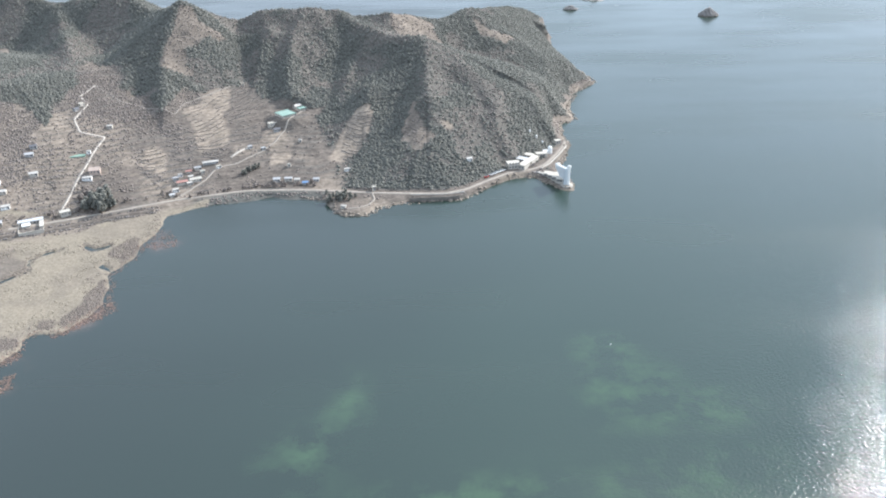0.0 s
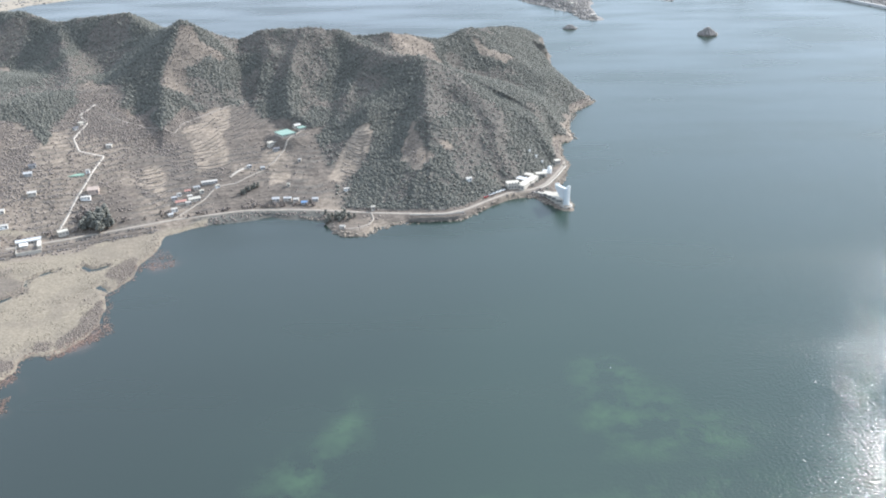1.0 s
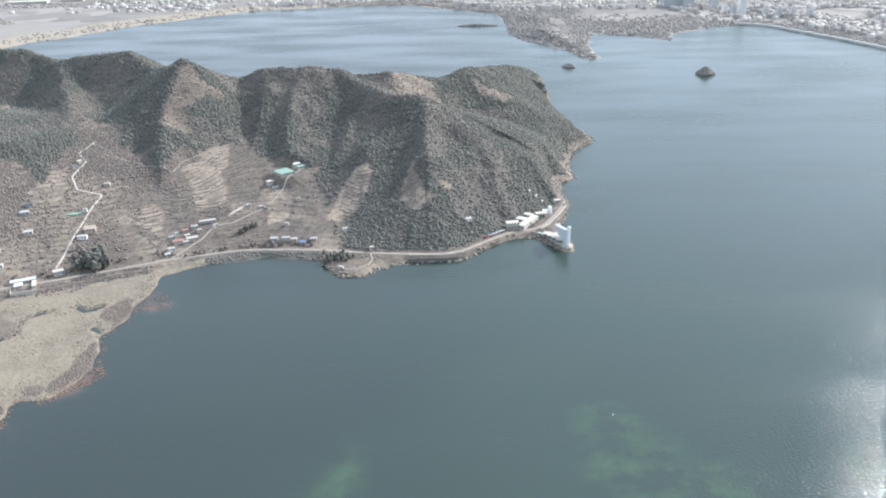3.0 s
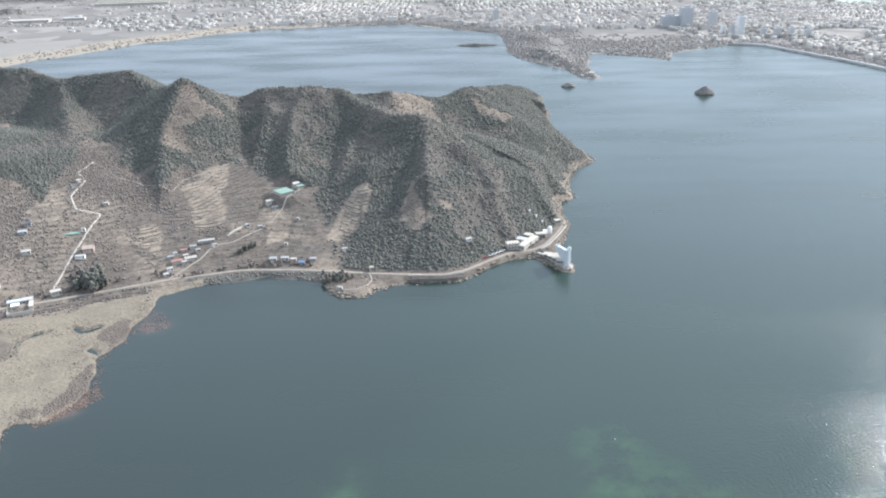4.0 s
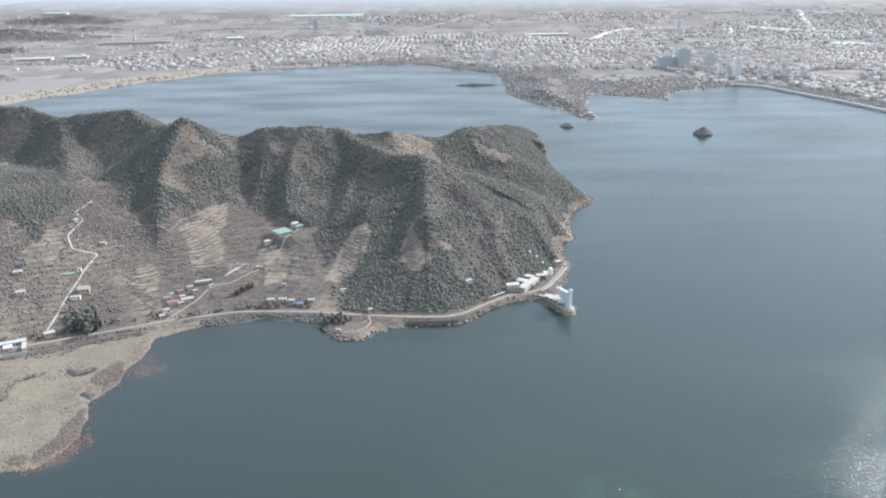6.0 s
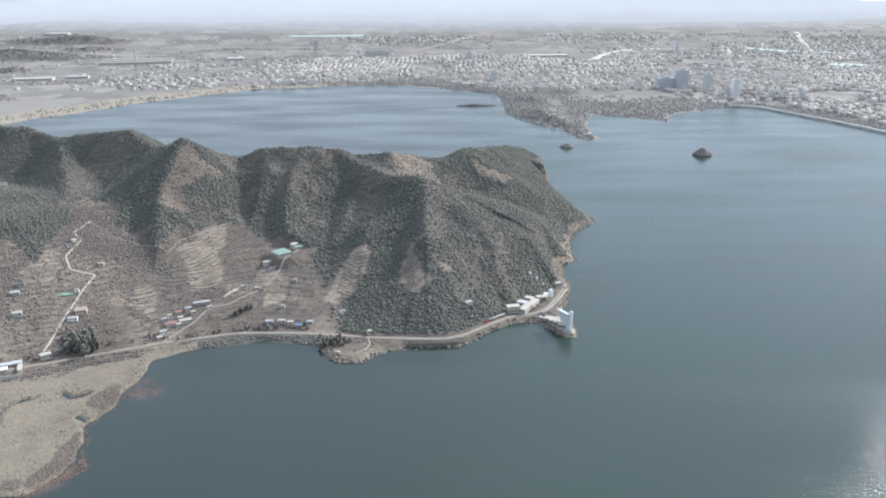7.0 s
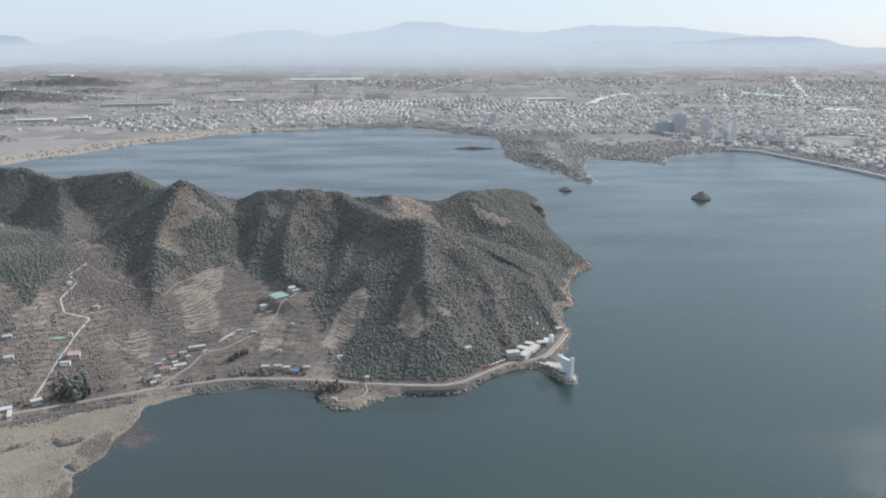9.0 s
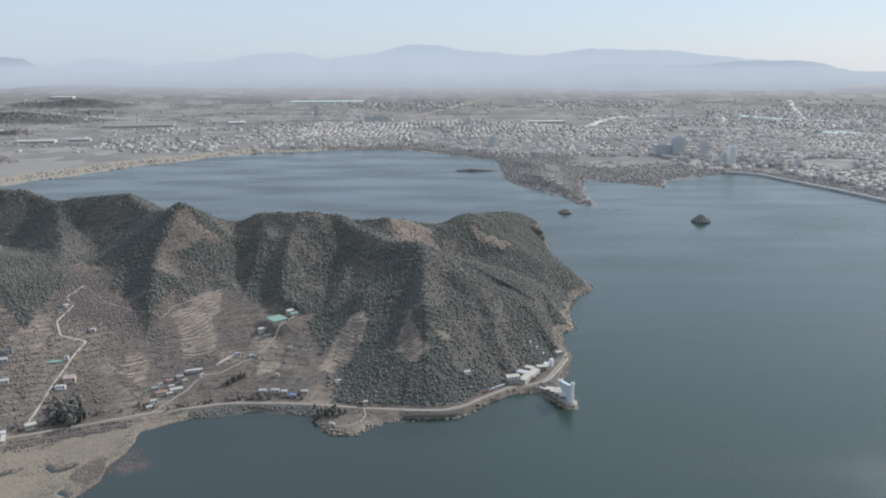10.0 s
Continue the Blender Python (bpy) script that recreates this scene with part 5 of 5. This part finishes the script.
stuff("far_woods", scatter(-1500, 1500, 1300, 2600, 4.9, lambda x, y: np.clip((far_shore(x, y) > 1) * (smooth(110 + 130 * (x > 280), 40 + 60 * (x > 280), far_shore(x, y) + 30 * vnoise(x, y, 90, 24)) * (0.6 - 0.45 * (x < -300)) + 0.5 * (x > -250) * smooth(0.0, 0.4, fractal(x, y, 150, 3, 27) + 0.4 * smooth(260, 120, far_shore(x, y)))) * (1 - 0.85 * in_town(x, y)), 0, 1), plain),
      bushes, 1.5, 2.9, WINTERWOOD, "leafless woods along the far shore", "woods")
stuff("plain_woods", scatter(-2900, 2900, 1850, 4000, 10.0, lambda x, y: 0.5 * smooth(-0.05, 0.4, fractal(x, 2.2 * y, 300, 5, 29)) * (1 - 0.9 * in_town(x, y)) * (y > 2250), plain),
      bushes, 1.3, 4.2, WINTERWOOD, "leafless tree belts on the hazy plain", "woods")

stuff("hill_woods", scatter(-2400, -900, 1850, 4000, 8.0, lambda x, y: smooth(3, 9, low_hills(x, y)), plain), bushes, 0.7, 5.0, WINTERWOOD, "dark woods on the low hills of the plain", "woods")


def boxes(name, spots, size_w, size_d, size_h, turns, mat, label, category):
    n = len(spots)
    verts = []
    for k, (sx, sy, sz) in enumerate([(-1, -1, 0), (1, -1, 0), (1, 1, 0), (-1, 1, 0), (-1, -1, 1), (1, -1, 1), (1, 1, 1), (-1, 1, 1), (-1, 0, 1.22), (1, 0, 1.22)]):
        px, py = sx * size_w / 2, sy * size_d / 2
        verts.append(np.stack([px * np.cos(turns) - py * np.sin(turns), px * np.sin(turns) + py * np.cos(turns), np.where(sz > 0, sz * size_h, -2.0)], -1))
    faces = np.array([(0, 1, 5), (0, 5, 4), (1, 2, 6), (1, 6, 5), (2, 3, 7), (2, 7, 6), (3, 0, 4), (3, 4, 7), (4, 5, 9), (4, 9, 8), (6, 7, 8), (6, 8, 9), (5, 6, 9), (7, 4, 8)])
    return tagged(indexed(name, np.stack(verts, 1) + spots[:, None, :], faces, mat), label, category, kind="stuff")


def apartment(w, d, h, label):
    ob = new("apartment_block")
    part("wall", block(-w / 2, -d / 2, -2, w / 2, d / 2, h), BLOCKWALL, ob)
    bm = block(-w / 2 - 0.4, -d / 2 - 0.4, h + 0.004, w / 2 + 0.4, d / 2 + 0.4, h + 0.7)
    for k in range(max(1, int(w / 12))):
        cx = -w / 2 + 6 + 12 * k
        block(cx - 1.6, -1.6, h + 0.7, cx + 1.6, 1.8, h + 2.6, 0.0, bm)
    part("roof", bm, BLOCKROOF, ob)
    for s in range(max(2, int(h / 3.1))):
        part("window_band", block(-w / 2 + 1, -d / 2 - 0.12, 1.2 + 3 * s, w / 2 - 1, -d / 2 + 0.1, 2.5 + 3 * s), TOWERWALL, ob)
    return tagged(ob, label, "apartment block", "town blocks")


KINDS = [apartment(24, 8, 10, "pale grey slab of flats in the town"), apartment(17, 7, 8, "low pale block of flats in the town"), apartment(32, 8, 11, "long pale slab of flats in the town")]
gx, gy = np.meshgrid(np.arange(-450, 1100, 36.0), np.arange(2010, 2560, 22.0))
spots = np.stack([gx.ravel() + rng.uniform(-9, 9, gx.size), gy.ravel() + rng.uniform(-5, 5, gx.size)], -1)
spots = spots[in_town(spots[:, 0], spots[:, 1]) > 0.6]
rng.shuffle(spots)
fresh = set(range(3))
for k, (x, y) in enumerate(spots[:290]):
    m = pose(x, y, float(plain(np.array(x), np.array(y))), 0, 0, rng.choice([8, 8, 8, 98]) + 9 * float(vnoise(x, y, 300, 61)))
    kind = KINDS[k % 3]
    if k in fresh:
        kind.matrix_basis = m
    else:
        copy_thing(kind, m)
rest = [np.stack([spots[290:, 0], spots[290:, 1], plain(spots[290:, 0], spots[290:, 1])], -1)]
gx, gy = np.meshgrid(np.arange(-650, 1500, 17.0), np.arange(1500, 3500, 10.0))
gx, gy = (gx + rng.uniform(-4, 4, gx.shape) + 7 * vnoise(gx, gy, 90, 35)).ravel(), (gy + rng.uniform(-2, 2, gy.shape) + 7 * vnoise(gx, gy, 110, 36)).ravel()
keep = rng.uniform(0, 1, gx.shape) < 0.8 * in_town(gx, gy) * (0.3 + 0.7 * ((gy > 2480) | (gx > 760))) * smooth(-0.75, -0.2, fractal(gx, gy, 160, 2, 37))
rest.append(np.stack([gx, gy, plain(gx, gy)], -1)[keep])
rest = np.concatenate(rest)
n = len(rest)
boxes("town_houses", rest, rng.uniform(8, 15, n), rng.uniform(3.8, 5.5, n), rng.uniform(3.5, 8, n), radians(8) + 0.5 * vnoise(rest[:, 0], rest[:, 1], 260, 38) + rng.choice([0, 0, 0, 0, math.pi / 2], n) + rng.normal(0, 0.03, n), TOWN, "crowded pale houses and blocks of the town", "town")
hamlets = scatter(-2900, 2900, 2150, 4050, 19.0, lambda x, y: 0.02 + 0.5 * smooth(0.0, 0.45, fractal(x, y, 520, 4, 45)) * (1 - in_town(x, y)) * (far_shore(x, y) > 90), plain)
n = len(hamlets)
boxes("hamlet_houses", hamlets, rng.uniform(7, 19, n), rng.uniform(4, 6.5, n), rng.uniform(2.5, 6, n), rng.normal(0.1, 0.15, n), TOWN, "scattered pale houses and sheds on the plain", "houses")


def high_rise(x, y, w, d, h, mat, label, turn=8):
    ob = new("tower_block")
    ob.matrix_basis = pose(x, y, float(plain(np.array(float(x)), np.array(float(y)))), 0, 0, turn)
    w, d, h = 0.85 * w, 0.85 * d, 0.8 * h
    part("wall", block(-w / 2, -d / 2, -2, w / 2, d / 2, h, 0.5), mat, ob)
    part("roof", block(-w / 4, -d / 4, h + 0.004, w / 4, d / 4, h + 3.5), GREYROOF, ob)
    for s in range(int(h / 3.6)):
        part("window_band", block(-w / 2 + 1.2, -d / 2 - 0.15, 2 + 3.6 * s, w / 2 - 1.2, -d / 2 + 0.1, 4 + 3.6 * s), BLUEGLASS, ob)
    return tagged(ob, label, "tower block", "town towers")


for spec in ((162, 2252, 20, 18, 42, TOWERWALL, "grey-blue slab tower near the far shore"), (628, 2075, 36, 22, 60, BLUEGLASS, "wide dark blue-grey tower block"),
             (590, 2085, 52, 20, 34, BLUEGLASS, "broad dark office block"), (684, 2040, 22, 18, 52, TOWERWALL, "grey tower block near the dam"),
             (705, 1905, 20, 14, 52, WHITE, "white-sided tower block above the dam"), (687, 1908, 14, 12, 28, TOWERWALL, "shorter grey tower block near the dam"),
             (676, 1935, 12, 12, 24, WHITE, "white-sided short tower block"), (125, 3020, 22, 16, 40, TOWERWALL, "pale tower in the old town"),
             (-509, 3500, 26, 22, 58, CREAM, "cream tower standing over low houses"), (1016, 3445, 22, 16, 44, WHITE, "lone white tower on the plain"),
             (-262, 3190, 34, 18, 34, BLUEGLASS, "dark block beside paler flats"), (-215, 3200, 80, 16, 34, CREAM, "row of cream flats"),
             (801, 1850, 14, 12, 26, TOWERWALL, "grey tower behind the dam"), (770, 1850, 14, 12, 26, TOWERWALL, "grey tower behind the dam"),
             (742, 1860, 14, 12, 24, TOWERWALL, "grey tower behind the dam"), (830, 1830, 14, 12, 24, TOWERWALL, "grey tower behind the dam"),
             (-1093, 2990, 8, 8, 42, CREAM, "slender cream chimney tower by the sheds")):
    high_rise(*spec)


def shed(x, y, w, d, h, mat, label, turn):
    ob = new("shed")
    ob.matrix_basis = pose(x, y, float(plain(np.array(float(x)), np.array(float(y)))), 0, 0, turn)
    part("wall", block(-w / 2, -d / 2, -3, w / 2, d / 2, h), CREAM, ob)
    part("roof", block(-w / 2 - 1, -d / 2 - 1, h + 0.004, w / 2 + 1, d / 2 + 1, h + 1.0), mat, ob)
    return tagged(ob, label, "industrial shed", "industrial sheds")


for k in range(9):
    shed(-1150 + 62 * (k % 3) - 20 * (k // 3), 2960 + 75 * (k // 3) + 18 * (k % 3), 120, 26, 8, PALEROOF if k % 2 else CREAM, "long industrial shed with a pale roof", 14)
shed(-1190, 2420, 110, 40, 6, PALEROOF, "long pale-roofed shed on the far shore", 12)
shed(-1080, 2470, 60, 30, 6, GREYROOF, "grey-roofed shed on the far shore", 12)
shed(-1850, 4060, 110, 40, 10, WHITE, "bright white warehouse on the plain", 6)
shed(-760, 3120, 60, 30, 9, WHITE, "white hall on the plain", 10)
shed(430, 3140, 150, 24, 10, WHITE, "long white hall behind the town", 4)
shed(605, 2100, 40, 14, 6, PALEROOF, "pale pavilion below the tower block", 6)


def sheeted_field(corners, label):
    bm = bmesh.new()
    v = [bm.verts.new((x, y, float(plain(np.array(float(x)), np.array(float(y)))) + 3)) for x, y in corners]
    top = bm.faces.new(v)
    bmesh.ops.subdivide_edges(bm, edges=bm.edges[:], cuts=6, use_grid_fill=True)
    for w in bm.verts:
        w.co.z = float(plain(np.array(w.co.x), np.array(w.co.y))) + 3
    solid = bmesh.ops.extrude_face_region(bm, geom=bm.faces[:])
    for w in solid["geom"]:
        if isinstance(w, bmesh.types.BMVert):
            w.co.z -= 3.5
    bmesh.ops.recalc_face_normals(bm, faces=bm.faces)
    me = bpy.data.meshes.new("greenhouse")
    bm.to_mesh(me)
    bm.free()
    me.materials.append(COVERED)
    return tagged(new("greenhouse", me), label, "greenhouses", "sheeted fields")


sheeted_field([(1311, 3430), (1485, 3230), (1500, 3300), (1330, 3520)], "long pale green sheeted greenhouse field")
sheeted_field([(1523, 3260), (1660, 3110), (1680, 3150), (1540, 3320)], "narrow pale green greenhouse strip")
sheeted_field([(1300, 2700), (1500, 2440), (1560, 2520), (1360, 2790)], "broad pale green sheeted field")
sheeted_field([(-717, 3985), (-345, 4000), (-350, 4045), (-700, 4030)], "turquoise sheeted building site")

for line, width, mat, label in (([(480, 2760), (560, 2960), (666, 3263), (747, 3425), (833, 3481), (960, 3500)], 26, PALEROOF, "pale highway curving out of the town"),
                                ([(1201, 2361), (1333, 2737), (1481, 3186), (1648, 3665), (1760, 4000)], 22, PALEROOF, "straight pale road across the plain"),
                                ([(-120, 3450), (-22, 3634), (141, 3930), (327, 4202)], 20, ASPHALT, "pale road across the plain"),
                                ([(1171, 3228), (1269, 3611)], 22, PALEROOF, "pale road across the plain")):
    tagged(ribbon("road", line, width, mat, 1.2, 30.0, plain, 2.0), label, "road", kind="structure")
tagged(ribbon("dam", [(640, 1760), (694, 1737), (722, 1645), (768, 1492), (791, 1392), (883, 1000)], 7, GREYWALL, 2.0, 15.0, lambda x, y: 2.0 + 0 * x, 6.0), "long stone-faced dam along the lake", "dam", kind="structure")
for x, y, w, d, h in ((228, 1560, 8, 6, 5), (240, 1532, 9, 6, 5), (236, 1600, 7, 5, 4), (266, 1392, 9, 6, 4), (246, 1500, 7, 5, 4)):
    ob = new("lakeside_house")
    ob.matrix_basis = pose(x, y, float(plain(np.array(float(x)), np.array(float(y)))), 0, 0, 20)
    part("wall", block(-w / 2, -d / 2, -2, w / 2, d / 2, h), CREAM, ob)
    part("roof", block(-w / 2 - 0.4, -d / 2 - 0.4, h + 0.004, w / 2 + 0.4, d / 2 + 0.4, h + 0.6), PALEROOF, ob)
    tagged(ob, "pale house among trees on the wooded spit", "house", "houses on the spit")

# -- a mooring buoy on the open water --
buoy = new("buoy")
buoy.location = (86, 344, 0)
part("float", drum(0.3, -0.3, 0.3, 0, 0, 12, 0.22), WHITE, buoy)
part("post", drum(0.05, 0.3, 0.8, 0, 0, 8), WHITE, buoy)
tagged(buoy, "small white mooring buoy on the lake", "buoy")
